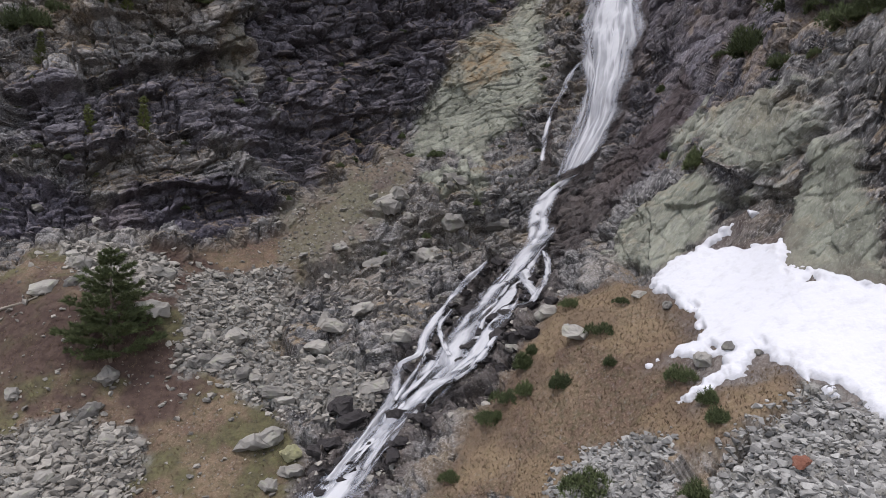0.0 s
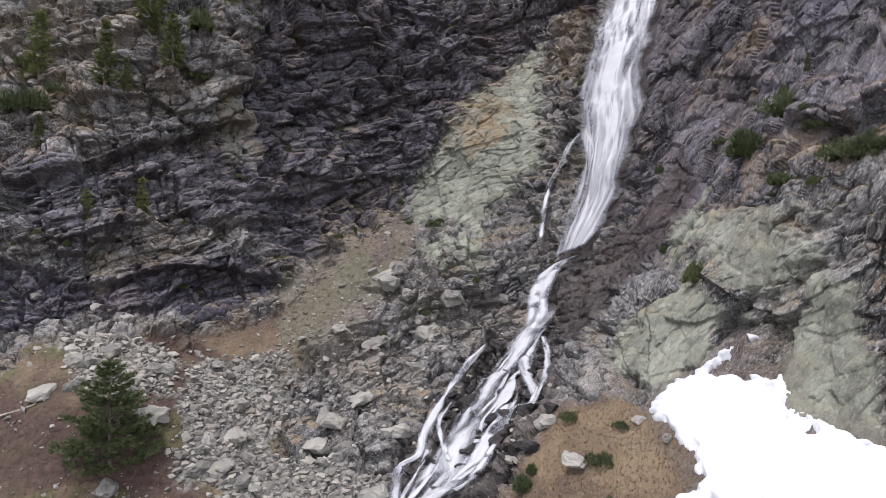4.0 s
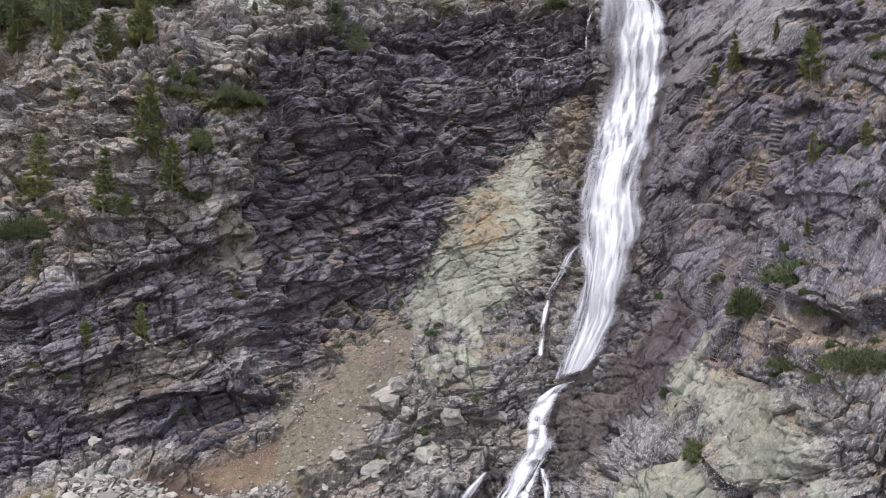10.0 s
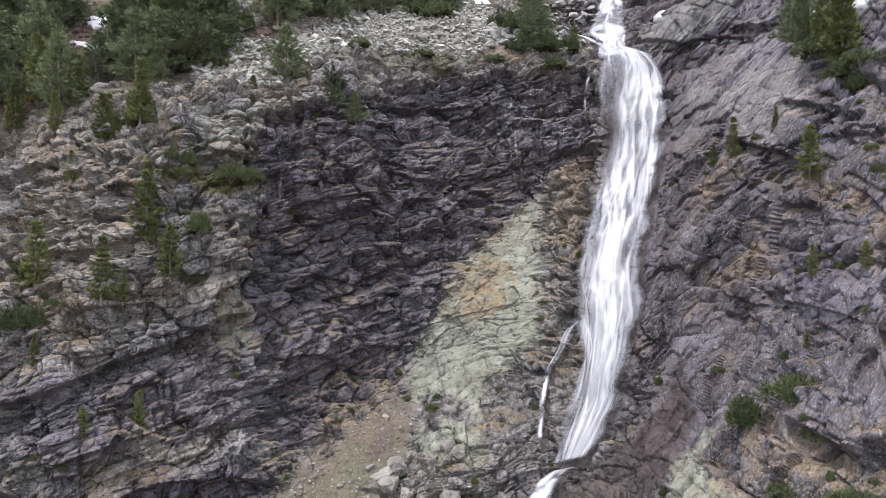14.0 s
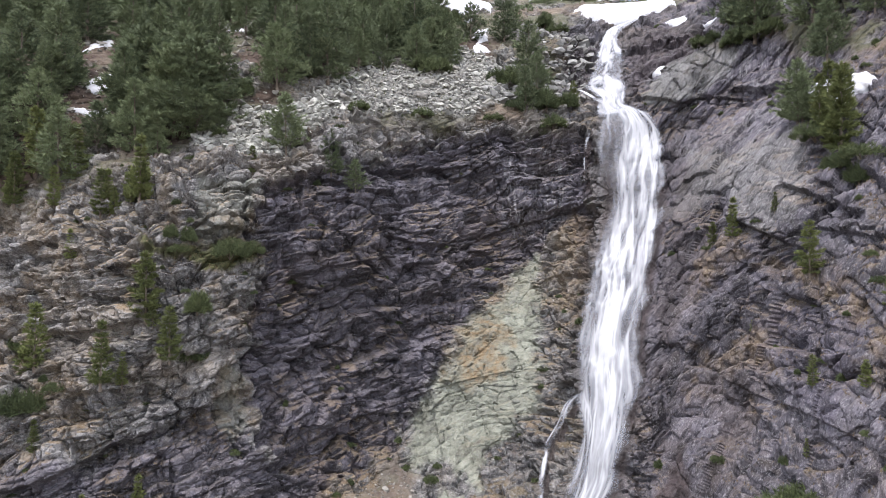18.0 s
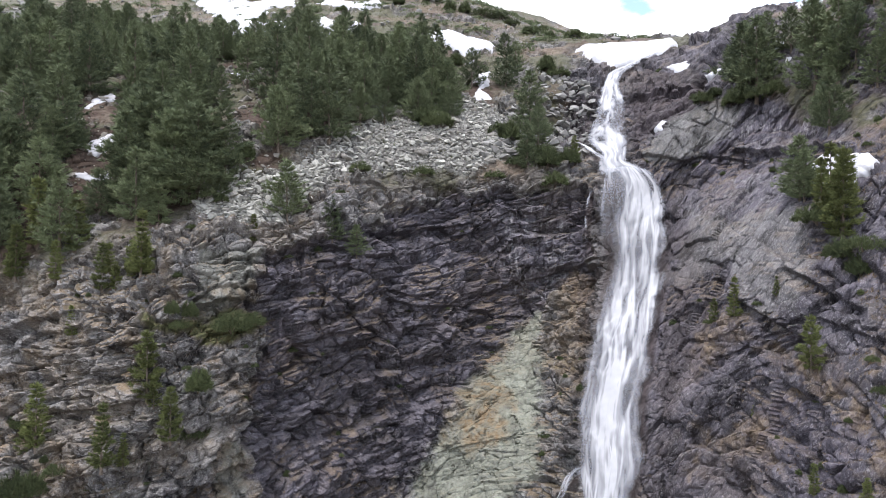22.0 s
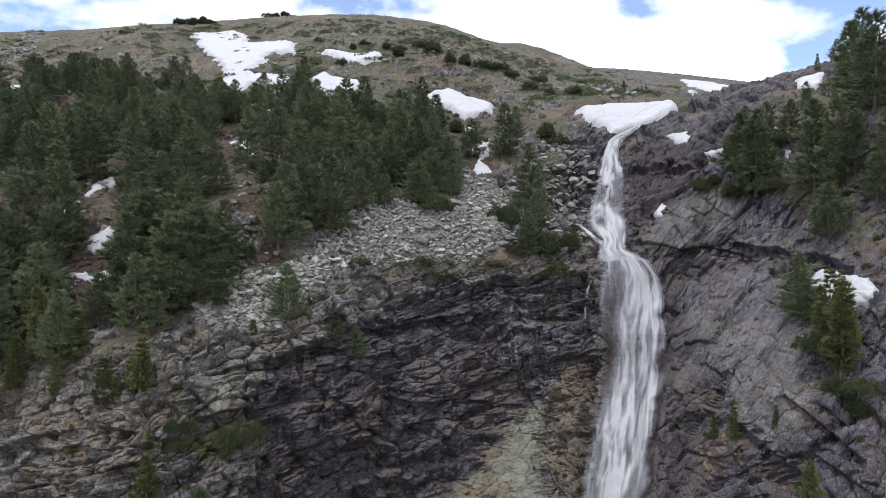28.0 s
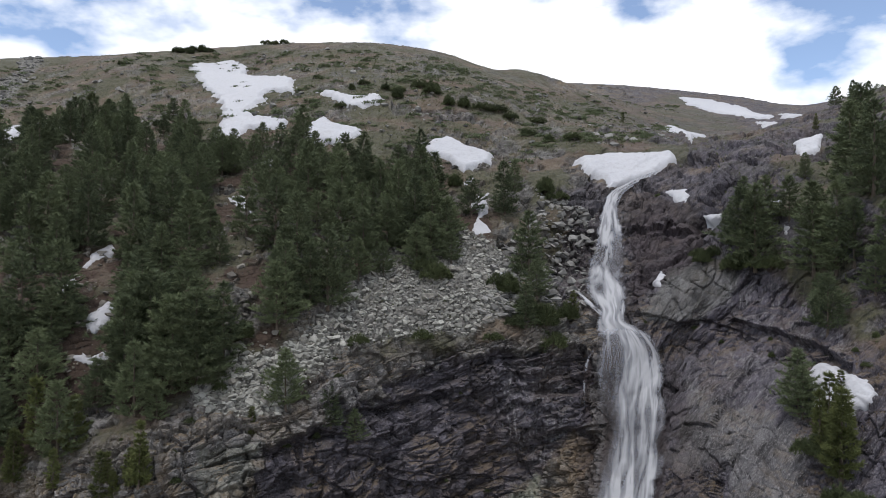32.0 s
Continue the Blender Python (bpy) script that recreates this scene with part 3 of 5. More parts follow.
    "snow_m2": [(-636, 322.8), (-623, 344.0), (-588, 346.2), (-586, 330.9), (-623, 308.1)],
    # forest gaps shaped to keep snow and scree unhidden in the camera's view
    "glade_view_a": [(-343, 262.2), (-277, 260.1), (-265, 212.9), (-247, 183.6), (-343, 183.8), (-334, 207.8)],
    "glade_view_b": [(-603, 198.0), (-556, 219.0), (-491, 224.7), (-486, 192.7), (-490, 180.1), (-581, 178.6), (-556, 190.4)],
    "glade_view_c": [(33, 279.6), (90, 276.3), (90, 229.7), (133, 202.0), (-121, 188.5), (19, 216.4)],
    "salt_wall": [(97, 186.9), (194, 190.6), (204, 167.5), (132, 167.7), (97, 172.6)],
    "salt_upper": [(432, 205.5), (546, 200.0), (660, 182.1), (633, 174.2), (458, 193.2)],
    "salt_right": [(383, 179.0), (414, 187.9), (484, 186.4), (545, 179.6), (536, 167.4), (457, 164.6)],
    "dome": [(308, 199.1), (326, 205.2), (370, 214.5), (441, 211.5), (467, 204.6), (431, 198.0), (370, 196.5)],
    # further gaps, below snow that random pines would hide from the camera
    "glade_view_d": [(-28, 291.8), (90, 286.8), (107, 239.4), (-7, 238.1)],
    "glade_view_e": [(-216, 310.2), (-111, 302.0), (-112, 269.0), (-208, 277.9)],
    "glade_view_f": [(-351, 322.1), (-242, 328.5), (-225, 288.9), (-286, 283.0), (-351, 289.7)],
    "rim_rocks": [(162, 257.9), (250, 248.8), (232, 206.5), (145, 200.3), (66, 201), (92, 229.7), (136, 239.1)],
}
RUNS = {"fall": [(285, 195.8, 9.0), (295, 189.8, 12.8), (298, 181.4, 13.4), (302, 173.3, 13.7), (298, 165.9, 14.4), (290, 157.8, 13.3), (283, 149.3, 12.4), (277, 141.6, 12.2), (269, 134.8, 11.4), (267, 128.5, 10.9), (266, 123.7, 10.2), (263, 119.8, 8.4), (259, 116.1, 7.6), (251, 112.2, 7.7), (241, 108.3, 8.2), (226, 104.5, 7.9), (214, 101.1, 6.8), (206, 99.4, 6.0)],
    "chute": [(343, 266.7, 2.0), (309, 262.8, 4.2), (279, 257.7, 4.8), (269, 251.6, 4.1), (265, 239.9, 5.9), (264, 230.9, 7.1), (262, 221.9, 7.9), (260, 213.1, 8.3), (265, 206.9, 7.8), (270, 201.9, 5.4), (270, 198.5, 6.0), (282, 195.6, 9.3), (292, 193.5, 10.6)],
    "chute_side": [(214, 210.3, 0.9), (234, 205.2, 1.8), (256, 200.9, 2.0), (278, 196.4, 2.1)],
    "trickle": [(241, 191.5, 0.6), (230, 188.6, 1.1), (227, 183.8, 1.2), (228, 178.7, 0.7)],
    "strand": [(224, 126.3, 1.3), (208, 125.1, 1.4), (193, 121.5, 1.3), (176, 118.1, 1.3), (168, 114.2, 1.1), (162, 109.5, 1.1), (157, 104.0, 0.9)],
    "lower": [(215, 98.2, 1.5), (193, 98.4, 2.6), (176, 97.4, 3.6), (160, 95.1, 4.1), (155, 91.6, 3.7), (152, 87.0, 3.6), (143, 84.6, 3.6)],
    "stream_a": [(156, 90.5, 2.6), (154, 87.7, 3.0), (129, 83.9, 3.2), (108, 78.9, 2.2), (84, 75.4, 2.1), (58, 69.3, 1.7), (33, 65.5, 2.8), (16, 61.9, 3.2), (9, 58.8, 3.3), (-32, 56.2, 2.8), (-63, 53.1, 2.7), (-95, 49.8, 3.5), (-126, 46.8, 3.6), (-160, 43.2, 4.6), (-200, 40.6, 5.4), (-240, 38.2, 5.6)],
    "stream_b": [(126, 80.6, 1.7), (133, 75.6, 1.2), (141, 69.5, 0.9), (114, 68.9, 0.9), (92, 66.6, 1.7), (73, 64.0, 2.4), (49, 60.8, 2.1), (18, 58.4, 1.9)],
    "stream_c": [(71, 84.5, 0.7), (45, 81.0, 1.1), (19, 76.0, 1.1), (-7, 70.8, 1.3), (-24, 66.5, 1.2), (-31, 63.4, 1.1), (-60, 61.7, 1.2), (-73, 58.9, 1.4), (-80, 55.2, 1.2), (-100, 52.4, 0.9), (-119, 49.9, 0.9), (-150, 46.6, 1.1), (-185, 43.4, 1.3)],
    "stream_d": [(159, 84.1, 0.6), (166, 78.6, 0.7), (155, 72.0, 0.6), (140, 68.5, 0.7)],
    "stream_e": [(14, 71.7, 0.6), (-3, 68.2, 0.6), (5, 64.5, 0.7), (14, 61.5, 0.8)],
    "stream_f": [(-17, 63.9, 0.6), (-40, 60.0, 0.7), (-59, 57.2, 0.8), (-73, 54.8, 0.8)],
    "stream_g": [(84, 63.2, 0.9), (64, 60.4, 0.6), (42, 58.3, 0.7), (19, 57.3, 0.7)],
}
SHALLOWS = [(152, 86.7, 3.7), (112, 79.6, 7.8), (73, 70.2, 10.5), (38, 64.4, 10.6), (5, 60.2, 8.9), (-40, 55.4, 6.7), (-82, 50.9, 6.3), (-126, 46.8, 5.4), (-165, 43.2, 6.4), (-210, 40.2, 6.4), (-245, 38.0, 6.4)]
# overhangs of the cliff: how far the rock steps back below each, and its line
LEDGES = [
    (2.4, [(-676, 106.1), (-624, 107.7), (-581, 109.4), (-512, 113.7), (-452, 116.4), (-391, 119.7), (-361, 121.8), (-296, 126.0)]),
    (1.3, [(-677, 146.5), (-642, 147.9), (-586, 149.3)]),
    (1.0, [(-556, 153.4), (-530, 149.5), (-474, 148.7)]),
    (0.9, [(-534, 145.9), (-469, 146.1)]),
    (1.1, [(-616, 132.9), (-564, 132.4), (-504, 132.7), (-465, 133.8)]),
    (1.0, [(-413, 131.3), (-391, 129.0), (-365, 129.9), (-322, 133.3)]),
    (1.6, [(-598, 95.4), (-546, 96.5), (-512, 100.2), (-495, 102.7)]),
    (1.7, [(-572, 90.8), (-512, 92.5), (-451, 95.2), (-408, 97.0), (-339, 98.0), (-295, 97.6), (-243, 97.3)]),
    (1.4, [(-378, 152.2), (-348, 153.2), (-296, 155.3)]),
    (1.2, [(-287, 163.9), (-226, 166.5), (-191, 168.7), (-156, 168.9)]),
    (1.1, [(-121, 174.4), (-69, 177.2), (-16, 180.7), (45, 183.7)]),
    (1.2, [(-69, 161.2), (-17, 161.4), (45, 164.5), (89, 170.6)]),
    (1.0, [(-335, 111.8), (-309, 112.7), (-282, 114.6)]),
    (1.0, [(-391, 104.0), (-356, 104.8), (-313, 106.5), (-261, 109.8)]),
    (1.2, [(460, 150.0), (499, 144.2), (543, 139.1)]),
    (2.0, [(539, 95.4), (574, 93.2), (617, 90.8), (685, 90.3)]),
    (0.8, [(308, 201.4), (369, 197.8), (422, 196.6), (484, 190.3)]),
    (0.9, [(-243, 120.3), (-200, 122.2), (-156, 123.0), (-113, 121.4)]),
    (0.9, [(-435, 155.1), (-409, 154.6), (-378, 155.7)]),
    (1.0, [(535, 151.0), (587, 145.0), (648, 137.8)]),
    (0.8, [(433, 73.7), (468, 72.5), (520, 71.3)]),
    (0.9, [(-117, 97.1), (-90, 96.6), (-60, 100.1)]),
    (0.8, [(-230, 70.4), (-187, 70.7), (-134, 72.6)]),
    (1.5, [(274, 238.9), (327, 236.6), (371, 231.6), (406, 227.1)]),
    (0.8, [(-191, 137.7), (-121, 138.0), (-52, 144.1)]),
    (1.0, [(-676, 93.2), (-624, 91.9), (-581, 92.0)]),
    (1.5, [(458, 195.3), (528, 188.7), (589, 180.8), (633, 174.2)]),
    (1.0, [(169, 241.1), (204, 239.1), (248, 239.2)]),
]


# ---- arithmetic of the ground ----
def hermite(knots, values, x):
    """Smooth interpolation along the first axis of values."""
    knots = np.asarray(knots, float)
    slope = np.gradient(values, knots, axis=0)
    i = np.clip(np.searchsorted(knots, x) - 1, 0, len(knots) - 2)
    h = knots[i + 1] - knots[i]
    t = np.clip((x - knots[i]) / h, 0, 1)
    shape = (-1,) + (1,) * (values.ndim - 1)
    t, h = t.reshape(shape), h.reshape(shape)
    return (2 * t**3 - 3 * t**2 + 1) * values[i] + (t**3 - 2 * t**2 + t) * h * slope[i] + (3 * t**2 - 2 * t**3) * values[i + 1] + (t**3 - t**2) * h * slope[i + 1]


STATIONS = sorted(CONTOURS)
LOGS = np.log(np.array([CONTOURS[s] for s in STATIONS], float))


def distances(bearings, stations):
    """The table of distances, stations down and bearings across."""
    across = hermite(BEARINGS, LOGS.T, np.clip(bearings, BEARINGS[0], BEARINGS[-1])).T
    return np.exp(hermite(STATIONS, across, np.asarray(stations, float)))


def chance(ix, iy, seed):
    """A random number from 0 to 1 for each whole-numbered place."""
    n = ix.astype(np.int64).astype(np.uint32) * np.uint32(374761393) + iy.astype(np.int64).astype(np.uint32) * np.uint32(668265263) + np.uint32(seed * 974634557 & 0xFFFFFFFF)
    n = (n ^ (n >> np.uint32(13))) * np.uint32(1274126177)
    n = (n ^ (n >> np.uint32(15))) * np.uint32(2246822519)
    return ((n ^ (n >> np.uint32(16))) & np.uint32(0xFFFFFF)) / float(0x1000000)


def smooth_noise(x, y, seed):
    ix, iy = np.floor(x), np.floor(y)
    fx, fy = x - ix, y - iy
    fx, fy = fx * fx * (3 - 2 * fx), fy * fy * (3 - 2 * fy)
    a, b = chance(ix, iy, seed), chance(ix + 1, iy, seed)
    c, d = chance(ix, iy + 1, seed), chance(ix + 1, iy + 1, seed)
    return (a + (b - a) * fx) * (1 - fy) + (c + (d - c) * fx) * fy


def fbm(x, y, seed, octaves=4, rough=0.5):
    total, size, norm = 0.0, 1.0, 0.0
    for k in range(octaves):
        total = total + size * smooth_noise(x * 2**k, y * 2**k, seed + 17 * k)
        norm += size
        size *= rough
    return total / norm


def blocks(x, y, seed, tilt=0.8, cleft=0.6):
    """Fractured blocks: each cell a plane of its own tilt and height, with a cleft round it."""
    ix, iy = np.floor(x), np.floor(y)
    best, second, rise = np.full(x.shape, 9.0), np.full(x.shape, 9.0), np.zeros(x.shape)
    for di in (-1, 0, 1):
        for dj in (-1, 0, 1):
            cx, cy = ix + di, iy + dj
            dx, dy = x - cx - 0.1 - 0.8 * chance(cx, cy, seed), y - cy - 0.1 - 0.8 * chance(cx, cy, seed + 1)
            far = dx * dx + dy * dy
            plane = chance(cx, cy, seed + 2) - 0.5 + tilt * (dx * (chance(cx, cy, seed + 3) - 0.5) + dy * (chance(cx, cy, seed + 4) - 0.35))
            near = far < best
            second = np.where(near, best, np.minimum(second, far))
            rise = np.where(near, plane, rise)
            best = np.where(near, far, best)
    return rise - cleft * np.exp(-(np.sqrt(second) - np.sqrt(best)) * 14)


def step(a, b, x):
    t = np.clip((x - a) / (b - a), 0, 1)
    return t * t * (3 - 2 * t)


def inside(area, u, s):
    """Signed metres from the border of an area of the plan, positive inside."""
    pts = np.array(area, float)
    pts[:, 0] /= 1000
    mean = float(distances(np.array([pts[:, 0].mean()]), [pts[:, 1].mean()])[0, 0])
    px, py, x, y = pts[:, 0] * mean, pts[:, 1], u * mean, s
    far, odd = np.full(x.shape, 1e9), np.zeros(x.shape, bool)
    for i in range(len(pts)):
        ax, ay, bx, by = px[i - 1], py[i - 1], px[i], py[i]
        ex, ey = bx - ax, by - ay
        t = np.clip(((x - ax) * ex + (y - ay) * ey) / (ex * ex + ey * ey + 1e-9), 0, 1)
        far = np.minimum(far, (x - ax - t * ex) ** 2 + (y - ay - t * ey) ** 2)
        if ay != by:
            odd ^= ((ay > y) != (by > y)) & (x < (bx - ax) * (y - ay) / (by - ay) + ax)
    return np.where(odd, 1, -1) * np.sqrt(far)


# ---- the ground as one grid ----
outer = [0.79, 0.84, 0.92, 1.05, 1.25, 1.6]
us = np.concatenate([[-a for a in reversed(outer)], np.linspace(-0.745, 0.745, 780), outer])
ps = np.concatenate([np.arange(14, 38, 1.5), np.arange(38, 60, 0.22), np.arange(60, 212, 0.19), 212 + np.cumsum(np.linspace(0.2, 0.9, 160)), 300 + np.cumsum(np.linspace(0.95, 2.2, 140)), np.arange(525, 721, 5.0)])
U, P = np.meshgrid(us, ps)
Y = distances(us, ps)
X, Z = U * Y, P - 0.6 * Y
BASE = np.stack([X, Y, Z], -1)
along = np.sqrt((np.diff(BASE, axis=0) ** 2).sum(-1))
S = np.concatenate([np.zeros((1, len(us))), np.cumsum(along, axis=0)])
S = S.mean(axis=1, keepdims=True) * 0.6 + S * 0.4
across = np.linalg.norm(np.diff(BASE, axis=1), axis=-1)
A = np.concatenate([np.zeros((len(ps), 1)), np.cumsum(across, axis=1)], axis=1)
A -= A[:, len(us) // 2 : len(us) // 2 + 1]
NORMAL = np.cross(np.gradient(BASE, axis=1), np.gradient(BASE, axis=0))
NORMAL /= np.linalg.norm(NORMAL, axis=-1, keepdims=True)
fray = (fbm(A * 0.35, S * 0.35, 5, 5, 0.6) - 0.5) * 2
AREA_CACHE = {}


def mask(name, feather=0.8, ragged=2.5):
    if name not in AREA_CACHE:
        pts, margin = np.array(AREAS[name], float), 16.0
        reach = margin / float(distances(np.array([pts[:, 0].mean() / 1000]), [pts[:, 1].min()])[0, 0])
        rows = slice(int(np.searchsorted(ps, pts[:, 1].min() - margin)), int(np.searchsorted(ps, pts[:, 1].max() + margin)))
        cols = slice(int(np.searchsorted(us, pts[:, 0].min() / 1000 - reach)), int(np.searchsorted(us, pts[:, 0].max() / 1000 + reach)))
        AREA_CACHE[name] = np.full(U.shape, -margin)
        AREA_CACHE[name][rows, cols] = inside(AREAS[name], U[rows, cols], P[rows, cols])
    return step(-feather, feather, AREA_CACHE[name] + fray * ragged)


def most(*layers):
    total = layers[0]
    for layer in layers[1:]:
        total = np.maximum(total, layer)
    return total


upland = mask("upland", 3.0, 4.0)
meadow = mask("meadow_left", 1.5, 3.0)
grass = mask("grass_right", 1.0, 2.0)
scree = most(mask("scree_right", 1, 3), mask("scree_right_low", 1, 3), mask("scree_mid", 1, 3), mask("scree_low", 1, 3), mask("scree_top", 1, 3), mask("block_scree", 1, 3), mask("block_scree_left", 1, 3), 0.9 * mask("scree_hill", 1.5, 4), 0.25 * mask("talus", 1.5, 4))
slab = mask("slab", 1.2, 3.2)
straw = most(*(mask(name, 1.5, 5.0) for name in AREAS if name.startswith("straw")))
mat = mask("green_mat", 0.8, 2.0)
pale = most(slab, mask("pale_toe", 0.8, 2), mask("pale_boss", 0.8, 2), mask("pale_buttress", 0.8, 2), 0.9 * mask("pale_face", 1, 3), 0.95 * mask("pale_rib", 0.8, 2), 0.35 * mask("pale_spur", 1.5, 4), 0.45 * mask("pale_block", 0.6, 1.5), 0.5 * mask("pale_block2", 0.6, 1.5), 0.12 * mask("bluff", 1, 3), 0.3 * mask("dome", 1, 3))
sleek = most(mask("bluff", 2, 3), mask("dome", 2, 3), mask("salt_right", 2, 3), 0.7 * mask("salt_upper", 2, 3), 0.7 * mask("pale_face", 1, 2), mask("pale_boss", 1, 2), mask("pale_buttress", 1, 2), 0.8 * mask("slate", 0.6, 1))
bed = mask("stream_bed", 1.0, 1.5)
salt = most(mask("salt_wall", 2, 3), 0.8 * mask("salt_upper", 2, 4), 0.7 * mask("salt_right", 2, 4))
# the shade under the lower left overhang is painted in as darker rock
dark = most(0.9 * mask("dark_wall", 1.0, 5.0), mask("overhang_shade", 1.0, 3.0), mask("dark_right", 4, 9), mask("dark_upper", 3, 6), mask("rock_upper_dark", 2, 4), 0.75 * mask("rock_upper_left", 2, 4), 0.85 * mask("dark_left", 2.0, 5.0), most(0.85 * step(0.2, 0.34, U) * step(82, 95, P), 0.92 * step(0.3, 0.42, U) * step(120, 140, P)) * (1 - 0.3 * mask("bluff", 2, 4)))
brown = mask("brown_wet", 0.8, 1.5)
wet = most(brown, 0.8 * bed, 0.75 * mask("wet_upper", 1.5, 3), 0.6 * mask("wet_upper_left", 1.5, 3), 0.55 * mask("wet_right", 2, 3), 0.6 * mask("wet_left", 2, 3))
water = np.zeros(U.shape)
for run in RUNS.values():
    line = np.array(run, float)
    order = np.argsort(line[:, 1])
    mid_u = np.interp(P, line[order, 1], line[order, 0] / 1000)
    half = np.interp(P, line[order, 1], line[order, 2]) / 2
    reach = step(line[:, 1].min() - 2, line[:, 1].min(), P) * (1 - step(line[:, 1].max(), line[:, 1].max() + 2, P))
    water = np.maximum(water, reach * (1 - step(0.7, 1.08, np.abs(U - mid_u) * Y / (half + 0.3))))
snowy = np.zeros(U.shape)
for name in AREAS:
    if name.startswith("snow"):
        snowy = np.maximum(snowy, mask(name, 1.0, 0.5))
wet = most(wet, water * step(70, 80, P))
skirt = step(-2.5, 0, inside(AREAS["snow_fan"], U, P)) * (1 - step(68, 74, P))
soft = np.clip(most(meadow, grass, 0.8 * mask("talus", 1.5, 3), 0.75 * upland), 0, 1)
outcrop = step(0.5, 0.57, fbm(A * 0.09, S * 0.09, 41, 5, 0.55)) * upland * (1 - step(330, 460, P) * 0.6)
bare_rock = most(mask("rock_upper", 1.5, 4), mask("rock_upper_left", 1.5, 4), mask("rock_right", 1.5, 4))
soft = soft * (1 - 0.8 * outcrop) * (1 - bare_rock)
rock = (1 - soft) * (1 - 0.9 * skirt) * (1 - 0.8 * scree) * (1 - 0.6 * slab) * (1 - 0.25 * pale) * (1 - 0.55 * sleek) * (1 - 0.5 * brown) * (1 - 0.5 * snowy) * (1 - 0.85 * water)
def crag(x, y, z, seed, tilt=1.0, cleft=0.4):
    """Fractured rock: cells of space, each cut to a plane of its own set and tilt, with a cleft round it."""
    x, y, z = (v.astype(np.float32) for v in (x, y, z))
    fx, fy, fz = np.floor(x - 0.5), np.floor(y - 0.5), np.floor(z - 0.5)
    best, second = np.full(x.shape, 9.0, np.float32), np.full(x.shape, 9.0, np.float32)
    rise, tint = np.zeros(x.shape, np.float32), np.zeros(x.shape, np.float32)
    for di, dj, dk in [(i, j, k) for i in (0, 1) for j in (0, 1) for k in (0, 1)]:
        luck = chance(fx + di + 131 * (fz + dk), fy + dj, seed)
        many = [((luck * m) % 1.0).astype(np.float32) for m in (1, 29.7, 173.3, 611.9, 1399.1, 3557.3, 7919.7)]
        dx, dy, dz = (v - f - d - 0.5 - 0.62 * (r - 0.5) for v, f, d, r in ((x, fx, di, many[0]), (y, fy, dj, many[1]), (z, fz, dk, many[2])))
        far = dx * dx + dy * dy + dz * dz
        near = far < best
        plane = many[3] - 0.5 + tilt * (dx * (many[4] - 0.5) + dz * (many[5] - 0.42))
        second = np.where(near, best, np.minimum(second, far))
        rise = np.where(near, plane, rise)
        tint = np.where(near, many[6], tint)
        best = np.where(near, far, best)
    crack = np.exp(-(np.sqrt(second) - np.sqrt(best)) * 11)
    return rise - cleft * crack, tint


def courses(x, y, z, seed, tilt=1.0):
    """Jointed beds: slabs of uneven length and height, each set back and tilted by itself."""
    z = z + 0.5 * smooth_noise(z * 0.7, 0 * z, seed + 9)
    row = np.floor(z)
    x = x * (0.75 + 0.5 * chance(row, row * 0, seed + 5)) + 7.3 * chance(row, row * 0, seed + 6)
    col = np.floor(x)
    right, left = col + 1 + 0.7 * (chance(col + 1, row, seed) - 0.5), col + 0.7 * (chance(col, row, seed) - 0.5)
    col = np.where(x > right, col + 1, np.where(x < left, col - 1, col))
    return chance(col, row, seed + 1) - 0.5 + tilt * ((x - col - 0.5) * (chance(col, row, seed + 2) - 0.5) + (z - row - 0.5) * (chance(col, row, seed + 3) - 0.42))


warp = [(fbm(X * 0.07 + 31 * k, Z * 0.07 + Y * 0.05, 3 + k, 2) - 0.5) * 4.0 for k in range(3)]
steep = step(0.24, 0.34, U + (fbm(X * 0.05, Z * 0.05, 9, 3) - 0.5) * 0.16)


def bedded(slant):
    """Places turned so that the last axis stands across the bedding."""
    c, s = math.cos(radians(slant)), math.sin(radians(slant))
    wx, wy, wz = X + warp[0], Y + warp[1], Z + warp[2]
    return wx * c + wz * s, wy, wz * c - wx * s


ax, ay, az = bedded(16)
bx, by, bz = bedded(52)
huge, huge_tint = crag(ax / 14, ay / 14, az / 9, 11, 1.3, 0.15)
big, big_tint = crag(ax / 5.0, ay / 5.0, az / 3.2, 31, 1.7, 0.4)
mid, mid_tint = crag(ax / 2.8, ay / 2.6, az / 1.9, 35, 1.8, 0.6)
small, small_tint = crag(ax / 1.3, ay / 1.2, az / 0.95, 47, 1.8, 0.6)
left_rock = 2.2 * huge + 1.8 * courses(ax / 26, ay, az / 8.5, 25, 1.2) + 1.5 * courses(ax / 6.0, ay, az / 3.4, 21, 0.9) + 1.6 * big + 0.85 * mid + 0.33 * small
left_tint = 0.2 * huge_tint + 0.25 * big_tint + 0.3 * mid_tint + 0.25 * small_tint
tint_cell = big_tint
huge, huge_tint = crag(bx / 18, by / 13, bz / 8, 12, 1.3, 0.2)
big, big_tint = crag(bx / 7.0, by / 6.0, bz / 3.2, 32, 1.6, 0.3)
mid, mid_tint = crag(bx / 4.2, by / 2.7, bz / 1.6, 36, 1.7, 0.5)
small, small_tint = crag(bx / 2.2, by / 1.4, bz / 0.8, 48, 1.8, 0.5)
right_rock = 2.6 * huge + 1.3 * courses(bx / 18, by, bz / 6, 26, 1.2) + 1.4 * big + 0.7 * mid + 0.3 * small + 0.4 * courses(bx / 7, by, bz / 1.1, 42, 1.5)
right_tint = 0.2 * huge_tint + 0.25 * big_tint + 0.3 * mid_tint + 0.25 * small_tint
